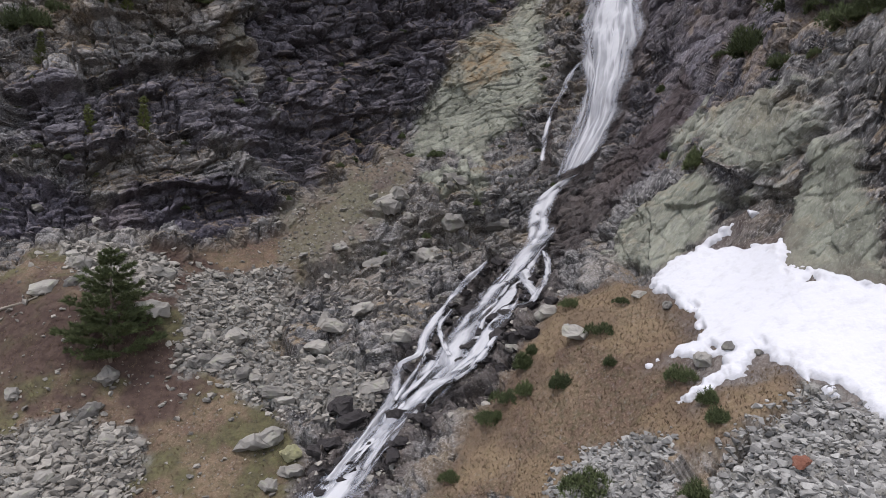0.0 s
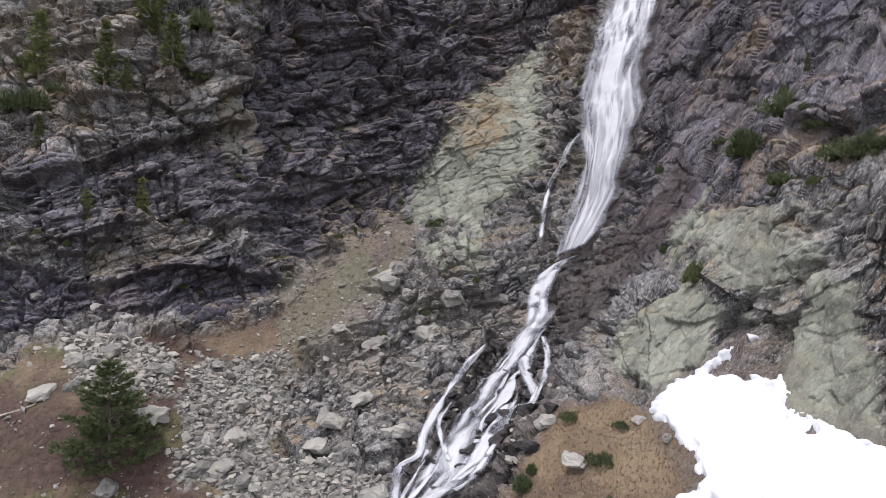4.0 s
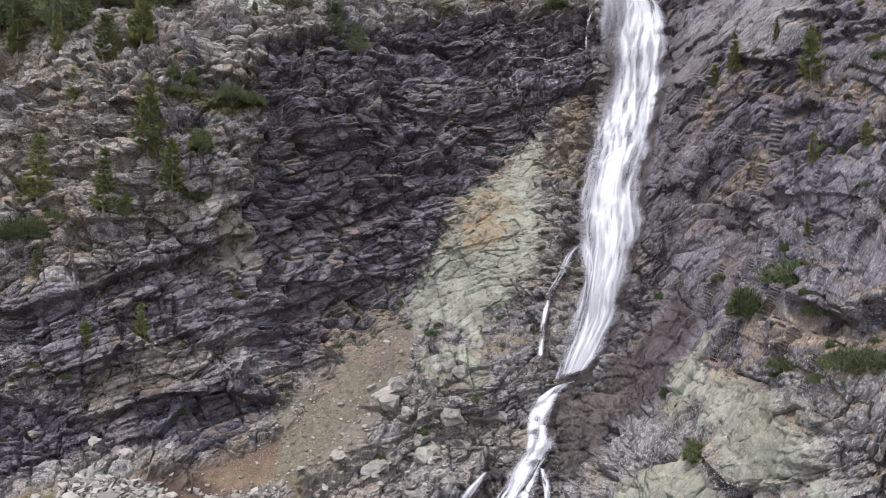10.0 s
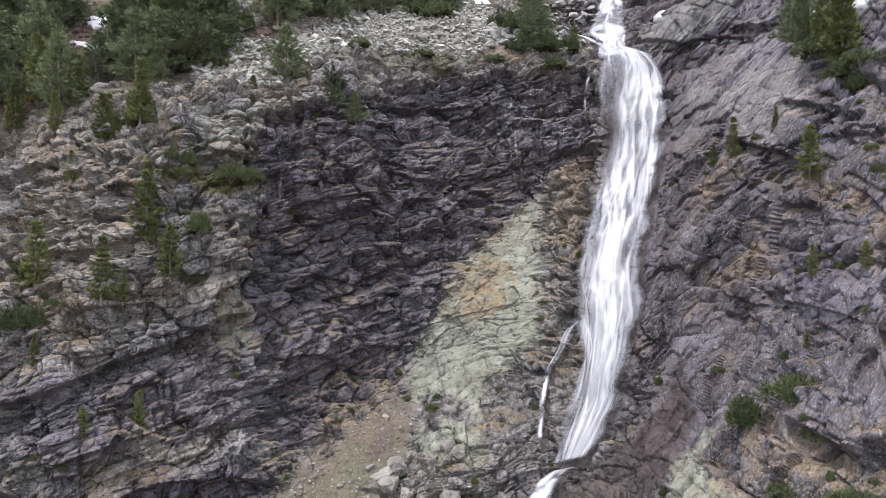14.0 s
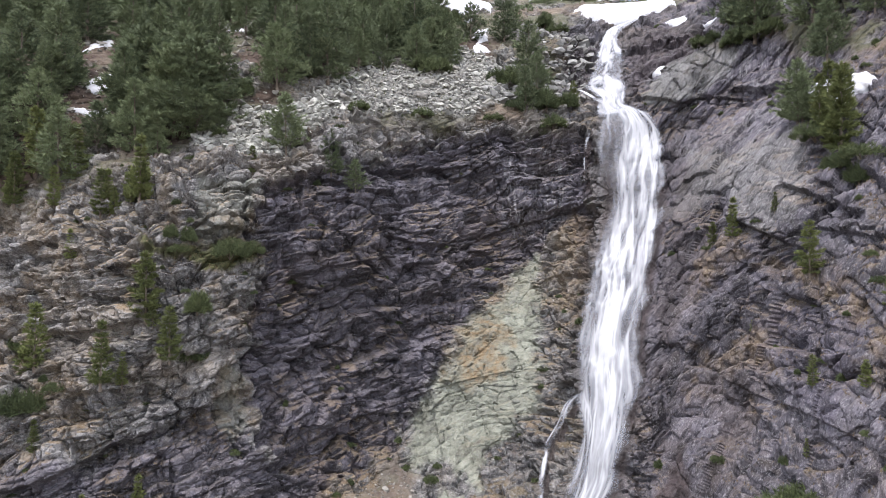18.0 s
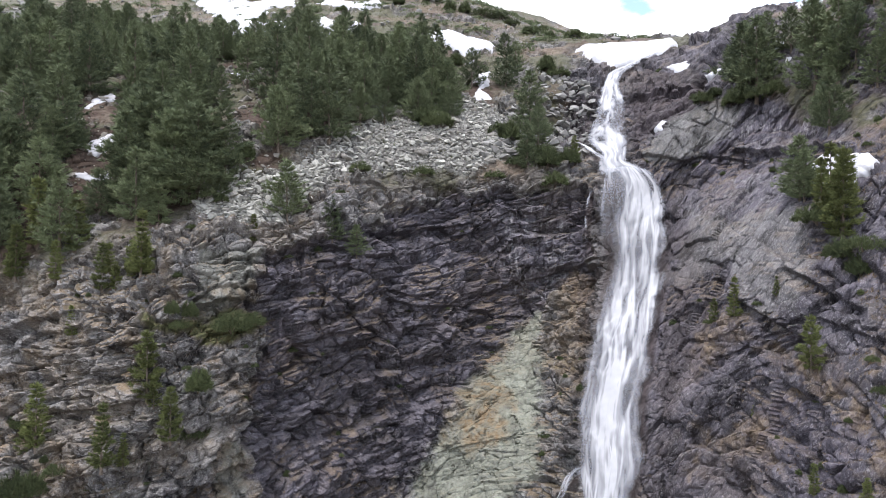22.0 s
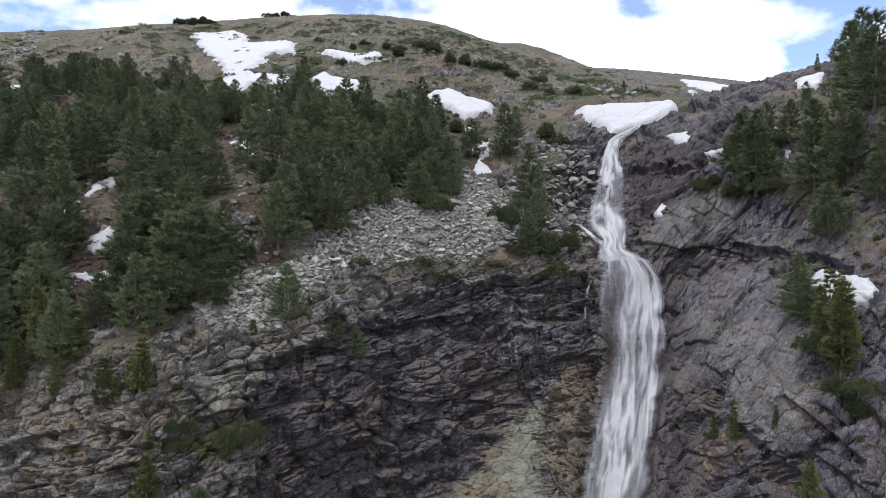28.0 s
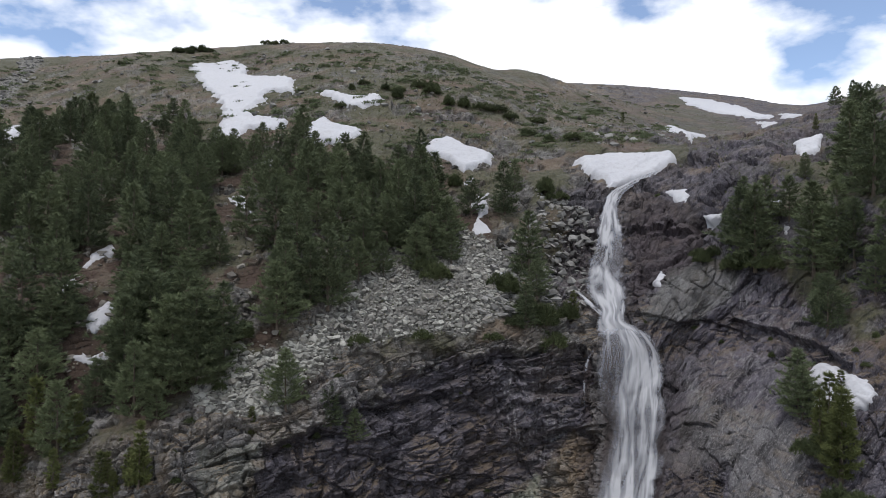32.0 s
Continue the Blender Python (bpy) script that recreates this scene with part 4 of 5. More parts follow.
fractured = left_rock * (1 - steep) + right_rock * steep
tint = left_tint * (1 - steep) + right_tint * steep
rise = rock * fractured - 1.5 * mask("dark_wall", 0.8, 4.5)
rise += (1 - rock) * (0.7 * (fbm(A * 0.22, S * 0.22, 61, 5, 0.6) - 0.5)) + soft * 0.16 * (fbm(A * 1.6, S * 1.6, 71, 2) - 0.5)
rise += scree * 0.55 * blocks(A / 1.1, S / 1.0, 83, 1.2)
for depth, line in LEDGES:
    knots = np.array(line, float)
    knots[:, 0] /= 1000
    below = np.interp(U, knots[:, 0], knots[:, 1]) + fray * 0.6 - P
    span = step(knots[0, 0] - 0.014, knots[0, 0] + 0.004, U) * (1 - step(knots[-1, 0] - 0.004, knots[-1, 0] + 0.014, U))
    rise -= depth * span * step(0, 0.3, below) * (1 - step(0.8, 2.4 * depth + 1.2, below))
    rise += 0.4 * depth * span * step(-2.5, -0.3, below) * (1 - step(-0.05, 0.2, below))
rise -= water * 0.35
rise *= 1 - 0.55 * step(290, 400, P)
rise *= 1 - step(560, 640, P) * 0.5
rise[1:-1] = 0.05 * rise[:-2] + 0.9 * rise[1:-1] + 0.05 * rise[2:]
rise[:, 1:-1] = 0.05 * rise[:, :-2] + 0.9 * rise[:, 1:-1] + 0.05 * rise[:, 2:]
GROUND = BASE + NORMAL * rise[..., None]
up = np.cross(np.gradient(GROUND, axis=1), np.gradient(GROUND, axis=0))
up = (up / np.linalg.norm(up, axis=-1, keepdims=True))[..., 2]
ledge = rock * step(0.42, 0.68, up) * step(0.36, 0.52, fbm(A * 0.12, S * 0.12, 91, 4)) * (1 - 0.45 * dark) * (1 - water) * (1 - wet)
turf = np.clip(most(soft, 0.4 * ledge, mat), 0, 1) * (1 - bed)
bare = fbm(A * 0.1, S * 0.1, 101, 5, 0.6)
soil = np.clip(most(0.85 * mask("forest", 3, 5) * step(0.36, 0.5, bare) * (1 - outcrop), meadow * step(0.44, 0.62, bare + 0.25 * (fray * 0.5)), 0.4 * grass * step(0.52, 0.62, bare), 0.5 * skirt), 0, 1) * (1 - bed)
green = np.clip(most(mat, 0.75 * meadow * step(0.46, 0.58, fbm(A * 0.16, S * 0.16, 161, 4)), 0.55 * mask("green_bank", 2, 4), 0.6 * mask("talus", 2, 3) * step(0.42, 0.56, fbm(A * 0.3, S * 0.3, 163, 4)), 0.95 * upland * step(0.38, 0.5, fbm(A * 0.05, S * 0.08, 111, 5, 0.6)), 0.6 * ledge * step(0.5, 0.6, fbm(A * 0.25, S * 0.25, 121, 3))), 0, 1)
moss = most(mask("slab_moss", 1.5, 4.5), 0.75 * mask("ochre_rock", 2, 5), 0.65 * straw, 0.5 * grass * step(0.4, 0.55, fbm(A * 0.22, S * 0.22, 151, 4)), 0.9 * ledge * step(0.48, 0.58, fbm(A * 0.15, S * 0.15, 141, 4)), 0.6 * rock * (1 - dark) * step(0.62, 0.72, fbm(A * 0.1, S * 0.07, 131, 5, 0.6)))


def sheet(name, rows, label, category, layers):
    """One stretch of the grid as a mesh of the setting."""
    r0, r1 = rows
    pts = GROUND[r0:r1].reshape(-1, 3)
    h, w = r1 - r0, len(us)
    idx = np.arange(h * w).reshape(h, w)
    quads = np.stack([idx[:-1, :-1], idx[:-1, 1:], idx[1:, 1:], idx[1:, :-1]], -1).reshape(-1, 4)
    me = bpy.data.meshes.new(name)
    me.vertices.add(len(pts))
    me.vertices.foreach_set("co", pts.astype(np.float32).ravel())
    me.loops.add(quads.size)
    me.loops.foreach_set("vertex_index", quads.astype(np.int32).ravel())
    me.polygons.add(len(quads))
    me.polygons.foreach_set("loop_start", np.arange(0, quads.size, 4, dtype=np.int32))
    me.update(calc_edges=True)
    for key, layer in layers.items():
        me.attributes.new(key, "FLOAT", "POINT").data.foreach_set("value", layer[r0:r1].astype(np.float32).ravel())
    me.shade_flat()
    me.materials.append(MOUNTAIN)
    return tagged(new(name, me), label, category, kind="structure")


layers = dict(turf=turf, soil=soil, scree=scree, pale=pale, wet=wet, dark=dark, green=green, moss=moss, tint=tint, steep=(steep + 0.6 * (tint_cell - 0.5) > 0.5).astype(float), salt=salt)
cut_a, cut_b = int(np.searchsorted(ps, 82)), int(np.searchsorted(ps, 196))
sheet("ground", (0, cut_a + 1), "rough slope of brown turf, soil and scattered stones", "ground", layers)
sheet("cliff", (cut_a, cut_b + 1), "fractured dark grey cliff with pale lichen-covered slabs", "cliff", layers)
sheet("hillside", (cut_b, len(ps)), "heath-covered mountainside with bare rock outcrops", "hillside", layers)


def valley():
    """The floor of the valley, from under the slope out to the horizon."""
    bm = bmesh.new()
    n = 40
    grid = [[bm.verts.new(((i - n / 2) * 160, 30 - (j / n) ** 1.6 * 3600, -6 - 30 * (j / n))) for i in range(n + 1)] for j in range(n + 1)]
    for j in range(n):
        for i in range(n):
            bm.faces.new((grid[j][i], grid[j + 1][i], grid[j + 1][i + 1], grid[j][i + 1]))
    me = bpy.data.meshes.new("valley_ground")
    bm.to_mesh(me)
    bm.free()
    me.attributes.new("turf", "FLOAT", "POINT").data.foreach_set("value", np.ones(len(me.vertices), np.float32))
    me.materials.append(MOUNTAIN)
    return tagged(new("valley_ground", me), "brown turf on the valley floor", "ground", kind="structure")


valley()


def spot(u, s):
    """The nearest point of the ground to a bearing in thousandths and a station, with its normal."""
    i, j = int(np.clip(np.searchsorted(ps, s), 1, len(ps) - 2)), int(np.clip(np.searchsorted(us, u / 1000), 1, len(us) - 2))
    return Vector(GROUND[i, j]), Vector(NORMAL[i, j])


def lookup(field, u, s):
    """A field of the grid at any bearings (tangents) and stations."""
    fj = np.clip(np.interp(u, us, np.arange(len(us))), 0, len(us) - 1.001)
    fi = np.clip(np.interp(s, ps, np.arange(len(ps))), 0, len(ps) - 1.001)
    fi, fj = np.broadcast_arrays(fi, fj)
    i, j = fi.astype(int), fj.astype(int)
    a, b = (fi - i)[..., None], (fj - j)[..., None]
    return (field[i, j] * (1 - b) + field[i, j + 1] * b) * (1 - a) + (field[i + 1, j] * (1 - b) + field[i + 1, j + 1] * b) * a


def part(name, bm, material, parent=None, label="", smooth=False):
    """One mesh object under a thing, from a bmesh or a mesh."""
    if isinstance(bm, bpy.types.Mesh):
        me = bm
        me.name = name
    else:
        me = bpy.data.meshes.new(name)
        bm.to_mesh(me)
        bm.free()
    me.materials.append(material)
    if smooth:
        me.shade_smooth()
    ob = new(name, me)
    ob.parent = parent
    return tagged(ob, label)


# ---- snow ----
def snow_patch(name, area, thick, label):
    """A patch that lies on the ground and thins out to its ragged border."""
    pts = np.array(area, float)
    j0, j1 = np.searchsorted(us, pts[:, 0].min() / 1000 - 0.015) - 1, np.searchsorted(us, pts[:, 0].max() / 1000 + 0.015) + 1
    i0, i1 = np.searchsorted(ps, pts[:, 1].min() - 3) - 1, np.searchsorted(ps, pts[:, 1].max() + 3) + 1
    j0, i0, i1 = max(j0, 0), max(i0, 0), min(i1, len(ps))
    box = (slice(i0, i1), slice(j0, j1))
    depth = inside(area, U[box], P[box]) + fray[box] * 0.5 + (fbm(A[box] * 0.9, S[box] * 0.9, 7, 3) - 0.5) * (2.4 if name == "snow_field" else 1.0) + (fbm(A[box] * 0.25, S[box] * 0.25, 8, 4, 0.6) - 0.5) * float(Y[box].mean()) * (0.009 if float(Y[box].mean()) < 230 else 0.022) * (name != "snow_field")
    far = float(Y[box].mean())
    rim = 0.25 + far * 0.003
    rise_here = rise[box] * 0.35 + thick * step(-0.1, 1.0, depth / (rim * 2)) + (step(-rim, rim * 0.3, depth) - 1) * 1.6
    top = BASE[box] + NORMAL[box] * rise_here[..., None]
    top[..., 2] += 0.1 * thick
    keep = depth > -rim
    h, w = keep.shape
    idx = np.arange(h * w).reshape(h, w)
    face = keep[:-1, :-1] | keep[1:, :-1] | keep[:-1, 1:] | keep[1:, 1:]
    quads = np.stack([idx[:-1, :-1], idx[:-1, 1:], idx[1:, 1:], idx[1:, :-1]], -1)[face]
    used, back = np.unique(quads, return_inverse=True)
    me = bpy.data.meshes.new(name)
    me.from_pydata(top.reshape(-1, 3)[used].tolist(), [], back.reshape(-1, 4).tolist())
    me.materials.append(SNOW)
    me.shade_smooth()
    return tagged(new(name, me), label, "snow", "snow patches")


for name, area in AREAS.items():
    if name == "snow_fan":
        snow_patch("snow_field", area, 0.5, "large dirty-white old snow field at the foot of the cliff")
    elif name == "snow_bank":
        snow_patch("snow_bank", area, 1.2, "thick white snow bank over the stream above the falls")
    elif name.startswith("snow"):
        snow_patch("snow_patch", area, 0.35 + 0.9 * (area[0][1] > 280), "thin patch of old white snow in a hollow of the slope")


# ---- water ----
def ribbon(run, lift, cover, widen=1.0, shift=0.0, steps=160, across=24, wobble=0.25, seed=0, fade=0.03, fringe=0.5):
    """A band of water down a run of (bearing, station, width); cover gives its thickness by place across and along."""
    line = np.array(run, float)
    reach = np.concatenate([[0], np.cumsum(np.hypot(np.diff(line[:, 0]) * 0.1, np.diff(line[:, 1])))])
    t = np.linspace(0, reach[-1], steps)
    bearing, station, width = (hermite(reach, line[:, k], t)[:, None] for k in range(3))
    q = np.linspace(-0.5, 0.5, across)[None, :]
    middle = lookup(BASE, bearing / 1000, station)
    fall = np.concatenate([[0], np.cumsum(np.linalg.norm(np.diff(middle[:, 0], axis=0), axis=1))])[:, None]
    b = bearing / 1000 + (q * widen + shift) * width / middle[..., 1]
    station = station + 0 * q
    wave = wobble * (fbm(q * 5 + 9 + 0 * fall, fall * 0.25 + 0 * q, 5 + seed, 3) - 0.5) * 2
    place = lookup(BASE, b, station) + lookup(NORMAL, b, station) * (lift * (1.1 - 1.6 * q * q) + wave)[..., None]
    uv = np.stack([q * width * widen + seed * 7, fall + 0 * q], -1).reshape(-1, 2)
    idx = np.arange(steps * across).reshape(steps, across)
    quads = np.stack([idx[:-1, :-1], idx[1:, :-1], idx[1:, 1:], idx[:-1, 1:]], -1).reshape(-1, 4)
    me = bpy.data.meshes.new("water")
    me.from_pydata(place.reshape(-1, 3).tolist(), [], quads.tolist())
    me.uv_layers.new(name="UVMap").data.foreach_set("uv", uv[quads.ravel()].astype(np.float32).ravel())
    rim = 0.5 - np.abs(q) - 0.16 * fbm(fall * 0.35 + 0 * q, np.sign(q) * 5 + 0 * fall, 9 + seed, 3)
    along = (t / reach[-1])[:, None]
    body = cover(q + 0 * along, along + 0 * q) * step(0, fringe * 0.5, rim) * step(0, fade, along) * step(0, fade, 1 - along)
    me.attributes.new("cover", "FLOAT", "POINT").data.foreach_set("value", np.clip(body, 0, 1).astype(np.float32).ravel())
    return me


def lump(q, s, q0, s0, dq, ds):
    return np.exp(-(((q - q0) / dq) ** 2) - ((s - s0) / ds) ** 2)


def strands(q, s, count, seed, thin, long):
    """Threads of water that start, wander and fray out on the way down, from 0 to 1."""
    rng = np.random.default_rng(seed)
    total = np.zeros(q.shape)
    s = s[:, :1]
    for k in range(count):
        q0, s0, run = rng.uniform(-0.52, 0.52), rng.uniform(-0.35, 0.95), long * rng.uniform(0.4, 1.2)
        path = q0 + 0.12 * (smooth_noise(s * 7 + 3.1 * k, 0 * s, seed + k) - 0.5) + 0.05 * (smooth_noise(s * 25 + 1.7 * k, 0 * s, seed + 2 * k) - 0.5) + rng.normal(0, 0.12) * (s - s0)
        wide = thin * rng.uniform(0.35, 1.3) * (1 + 1.6 * np.clip((s - s0) / run, 0, 1))
        power = rng.uniform(0.25, 0.9) * step(s0, s0 + 0.03, s) * (1 - step(s0 + 0.5 * run, s0 + run, s))
        total += power * np.exp(-(((q - path) / wide) ** 2))
    return 1 - np.exp(-0.75 * total / total.mean())


def main_cover(q, s):
    """Thick down the right, thin over the rock face on the left of the upper half, closing again below it."""
    thick = 0.74 - 0.72 * lump(q, s, -0.28, 0.26, 0.15, 0.1) - 0.4 * lump(q, s, -0.34, 0.37, 0.12, 0.05) - 0.4 * lump(q, s, -0.26, 0.1, 0.09, 0.07)
    thick = thick + 0.3 * lump(q, s, 0.24, 0.16, 0.22, 0.18) + 0.35 * lump(q, s, 0.05, 0.37, 0.3, 0.07) + 0.4 * lump(q, s, 0.06, 0.55, 0.13, 0.12)
    thick = thick - 0.34 * lump(q, s, -0.34, 0.54, 0.14, 0.1) - 0.25 * lump(q, s, 0.38, 0.58, 0.12, 0.12) + 0.35 * lump(q, s, -0.12, 0.8, 0.2, 0.13)
    thick = thick - 0.34 * lump(q, s, 0.32, 0.84, 0.13, 0.12) - 0.35 * lump(q, s, -0.4, 0.93, 0.1, 0.06) - 0.4 * lump(q, s, -0.32, 0.69, 0.1, 0.03) - 0.5 * lump(q, s, 0.32, 0.23, 0.04, 0.025)
    for rung in (0.415, 0.45, 0.495, 0.53, 0.665):
        thick = thick + 0.2 * lump(q, s, -0.18, rung + 0.01 * np.sin(q * 21 + rung * 90), 0.26, 0.006)
    return thick * (0.22 + 0.55 * strands(q, s, 420, 5, 0.011, 0.16) + 0.6 * strands(q, s, 70, 8, 0.05, 0.5)) * (0.8 + 0.4 * fbm(q * 9, s * 22, 77, 3)) + 0.04 * step(0.1, 0.4, thick)


def cascade_cover(q, s):
    thick = 0.95 - 0.75 * lump(q, s, -0.16, 0.77, 0.12, 0.035) - 0.3 * lump(q, s, 0.3, 0.7, 0.12, 0.1) - 0.35 * lump(q, s, 0.05, 0.1, 0.2, 0.06) - 0.3 * lump(q, s, -0.3, 0.9, 0.12, 0.05)
    return thick * (0.3 + 0.55 * strands(q, s, 160, 9, 0.025, 0.14) + 0.5 * strands(q, s, 40, 10, 0.09, 0.3))


def thread_cover(amount, count, seed):
    return lambda q, s: amount * (0.15 + 1.1 * strands(q, s, count, seed, 0.09, 0.25))


waterfall = tagged(new("waterfall"), "tall white waterfall streaming down a dark cliff", "waterfall")
part("upper_cascade", ribbon(RUNS["chute"], 0.9, cascade_cover, 1.4, steps=300, across=56, seed=1, wobble=0.3, fringe=0.35), VEIL, waterfall, smooth=True)
part("upper_side_strand", ribbon(RUNS["chute_side"], 0.6, thread_cover(0.9, 30, 21), 1.4, seed=2, fringe=0.6), VEIL, waterfall, smooth=True)
part("main_fall", ribbon(RUNS["fall"], 1.7, main_cover, 1.24, steps=520, across=110, wobble=0.5, seed=4, fringe=0.3, fade=0.008), VEIL, waterfall, smooth=True)
part("trickle", ribbon(RUNS["trickle"], 0.5, thread_cover(0.55, 20, 22), 1.2, seed=3, fringe=0.9), VEIL, waterfall, smooth=True)
part("side_strand", ribbon(RUNS["strand"], 1.3, thread_cover(0.95, 40, 23), 1.6, seed=5, fringe=0.7), VEIL, waterfall, smooth=True)
part("lower_fall", ribbon(RUNS["lower"], 1.5, thread_cover(1.15, 50, 24), 1.3, seed=6, fringe=0.5), VEIL, waterfall, smooth=True)
stream = tagged(new("stream"), "white rushing mountain stream over dark boulders", "stream", kind="structure")
for k, name in enumerate(n for n in RUNS if n.startswith("stream")):
    part("rapids", ribbon(RUNS[name], 0.6, thread_cover(1.25, 60, 30 + k), 2.0, steps=280, across=30, wobble=0.45, seed=7 + k, fringe=0.8), RAPIDS, stream, smooth=True)
part("shallows", ribbon(SHALLOWS, 0.4, lambda q, s: 1.5 * strands(q, s, 260, 61, 0.018, 0.12), 1.0, steps=420, across=110, wobble=0.5, seed=17, fringe=0.6), RAPIDS, stream, smooth=True)

TREES = [(-237, 172, 11.1), (-166, 169.7, 8.2), (-131, 167.2, 6.2), (-289, 167, 4.9), (-340, 176.8, 6.2), (134, 196.9, 9.6), (169, 192, 6.5), (209, 202.7, 5.2), (152, 207.1, 8.8), (-653, 157, 8.9), (-527, 153.8, 7.7), (-461, 155.4, 10.5), (-588, 155.7, 6.5), (-618, 164.1, 11.5), (-562, 162.9, 9.5), (-411, 177.1, 21.2), (-478, 156.8, 5.5), (-506, 153.8, 4.5), (-372, 178.2, 12.4), (-476, 178.1, 15.6), (614, 153.4, 11.7), (557, 165.4, 8.3), (597, 161.1, 9.1), (-451, 133.6, 10.3), (-510, 123.1, 9.5), (-415, 128.2, 8.2), (-567, 144.9, 4.9), (-621, 125.8, 9.7), (-291, 132.3, 4.1), (-550, 119.1, 3.8)]
TREES += [(-464, 102.5, 6.8), (-551, 101.6, 4.4), (-623, 111.9, 4.9), (-542, 96.2, 2.6), (-646, 125.2, 5.1), (-439, 132.6, 4.3), (461, 145.6, 6.2), (563, 131.6, 7), (692, 119.1, 6.5), (433, 147, 3.8), (519, 146.4, 2.9), (586, 112.8, 3.5), (657, 110.6, 2.9), (544, 105.9, 2.2), (470, 128.6, 1.6), (-486, 123.4, 5.1), (640, 215.3, 25.4), (679, 207.8, 27.4), (658, 225.2, 22.5), (579, 198.5, 20.3), (612, 196.4, 16), (489, 205.9, 17), (470, 211, 13.4), (547, 214.7, 9), (454, 217.5, 6), (611, 167.7, 5.1), (549, 167.1, 10.2), (610, 154.2, 12.6), (588, 157.9, 9), (692, 191.7, 11)]
TREES += [(674, 186.8, 8.2), (142, 218.8, 18.3), (101, 245.2, 14.3), (116, 260.4, 9.6), (-37, 225.9, 19.1), (-11, 228.7, 15.2), (-81, 222.7, 13.4), (-124, 209.9, 9.2), (-116, 218.5, 11.7), (-172, 198.6, 17.2), (-198, 198.8, 12.6), (-237, 194.8, 14.5), (-220, 210, 19.3), (-159, 207.5, 13.3), (-255, 218.7, 17.7), (-375, 178, 22.8), (-483, 176.9, 19.6), (-445, 183.9, 21.4), (-332, 182.9, 14.7), (-385, 209.8, 16.9), (-472, 214.4, 18.5), (-541, 218.2, 16.3), (-602, 217.7, 18.7), (-636, 210.7, 19.2), (-411, 224.3, 15.7), (-299, 224.2, 14.3), (-583, 193.3, 16.3), (-643, 187.1, 15.8), (-203, 243.8, 18.9), (-151, 238.3, 15.6)]
TREES += [(-64, 236, 15.7), (-3, 245.7, 16.5), (50, 244, 10.5), (-221, 269.3, 13.2), (-29, 257.8, 11), (639, 195.3, 11.6), (507, 216.8, 10.5), (287, 395.4, 5.1), (587, 262.3, 4.3), (-659, 157.6, 6.6), (-516, 154.3, 7.3), (-455, 156.1, 6.4), (-478, 156, 4.6), (-514, 60, 11.8)]
SHRUBS = [(243, 57.7, 2), (123, 56.1, 2.2), (136, 58.2, 1.4), (180, 51.5, 2), (97, 52.2, 2.2), (126, 52.2, 1.8), (71, 49.9, 2.1), (84, 50.2, 1), (363, 49.2, 2), (423, 43.9, 1.5), (409, 46, 1.5), (10, 43.3, 1.6), (228, 39.7, 2.9), (385, 38, 1.9), (388, 78.9, 3.1), (197, 64.7, 1.8), (276, 61.8, 1.2), (257, 52.8, 1.2), (-14, 111.5, 2.1), (494, 87.6, 2), (526, 99.6, 5.2), (460, 98.1, 4.6), (506, 87.9, 2.6), (552, 93.8, 2.8), (618, 84.3, 3.7), (658, 83.9, 2.9), (-326, 147.7, 5.1), (-291, 150, 3.8), (-374, 135.9, 4.4), (-404, 146.6, 2.7)]
SHRUBS += [(-413, 148.6, 2.7), (-387, 149, 3.2), (-655, 118, 4.9), (-629, 118.6, 4.1), (-378, 128.1, 3.9), (612, 149.2, 3.8), (638, 146, 3.7), (581, 157.6, 4.9), (656, 147.5, 3.7), (-655, 130.2, 3.4), (-590, 121.8, 2.5), (-2, 211.8, 7.6), (-20, 215.4, 5.8), (107, 208.3, 5.7), (94, 211.4, 5.1), (164, 197.8, 7.2), (177, 193.3, 5.9), (137, 201, 6.1), (199, 201.7, 4.9), (116, 198.1, 3.6), (-24, 193.5, 3.5), (85, 194.1, 3), (410, 211, 3.6), (427, 213, 3.6), (454, 207, 4.6), (-383, 456.3, 4.4), (340, 252, 1.5), (186, 253.5, 4.7), (164, 256.6, 6.3), (24, 259.6, 4.8)]
SHRUBS += [(-124, 189.5, 3.3), (-298, 188.4, 4.3), (-336, 176.5, 3.1), (410, 213.4, 3.7), (471, 207.7, 4.6), (-82, 342.2, 3.5), (-12, 334.9, 6.3), (67, 326.2, 6.2), (-29, 346.6, 5.3), (-64, 338, 4.2), (138, 302.3, 4.6), (-134, 343.3, 3), (515, 203.5, 5.5), (-403, 457.8, 5.6), (-392, 460.3, 5.7), (-379, 462.3, 5.7), (-366, 461.9, 5.7), (-354, 459.9, 4.4), (-265, 478.6, 4.6), (-252, 473.9, 4.5), (-239, 470.6, 4.5), (-151, 322.4, 4), (-117, 351.6, 4), (94, 327.2, 5.4), (111, 322.6, 4.9), (41, 325.9, 5.3), (15, 326.4, 4.9), (-12, 342.9, 5.6), (-64, 330.4, 5), (-187, 367.2, 2.8)]
SHRUBS += [(173, 296.7, 4.1), (208, 297.5, 4.5), (155, 327.8, 4.7), (-487, 424.6, 3.4), (-534, 374, 5.1), (-386, 320.3, 4.6), (-430, 327.9, 4.3), (-456, 314.9, 4.9)]
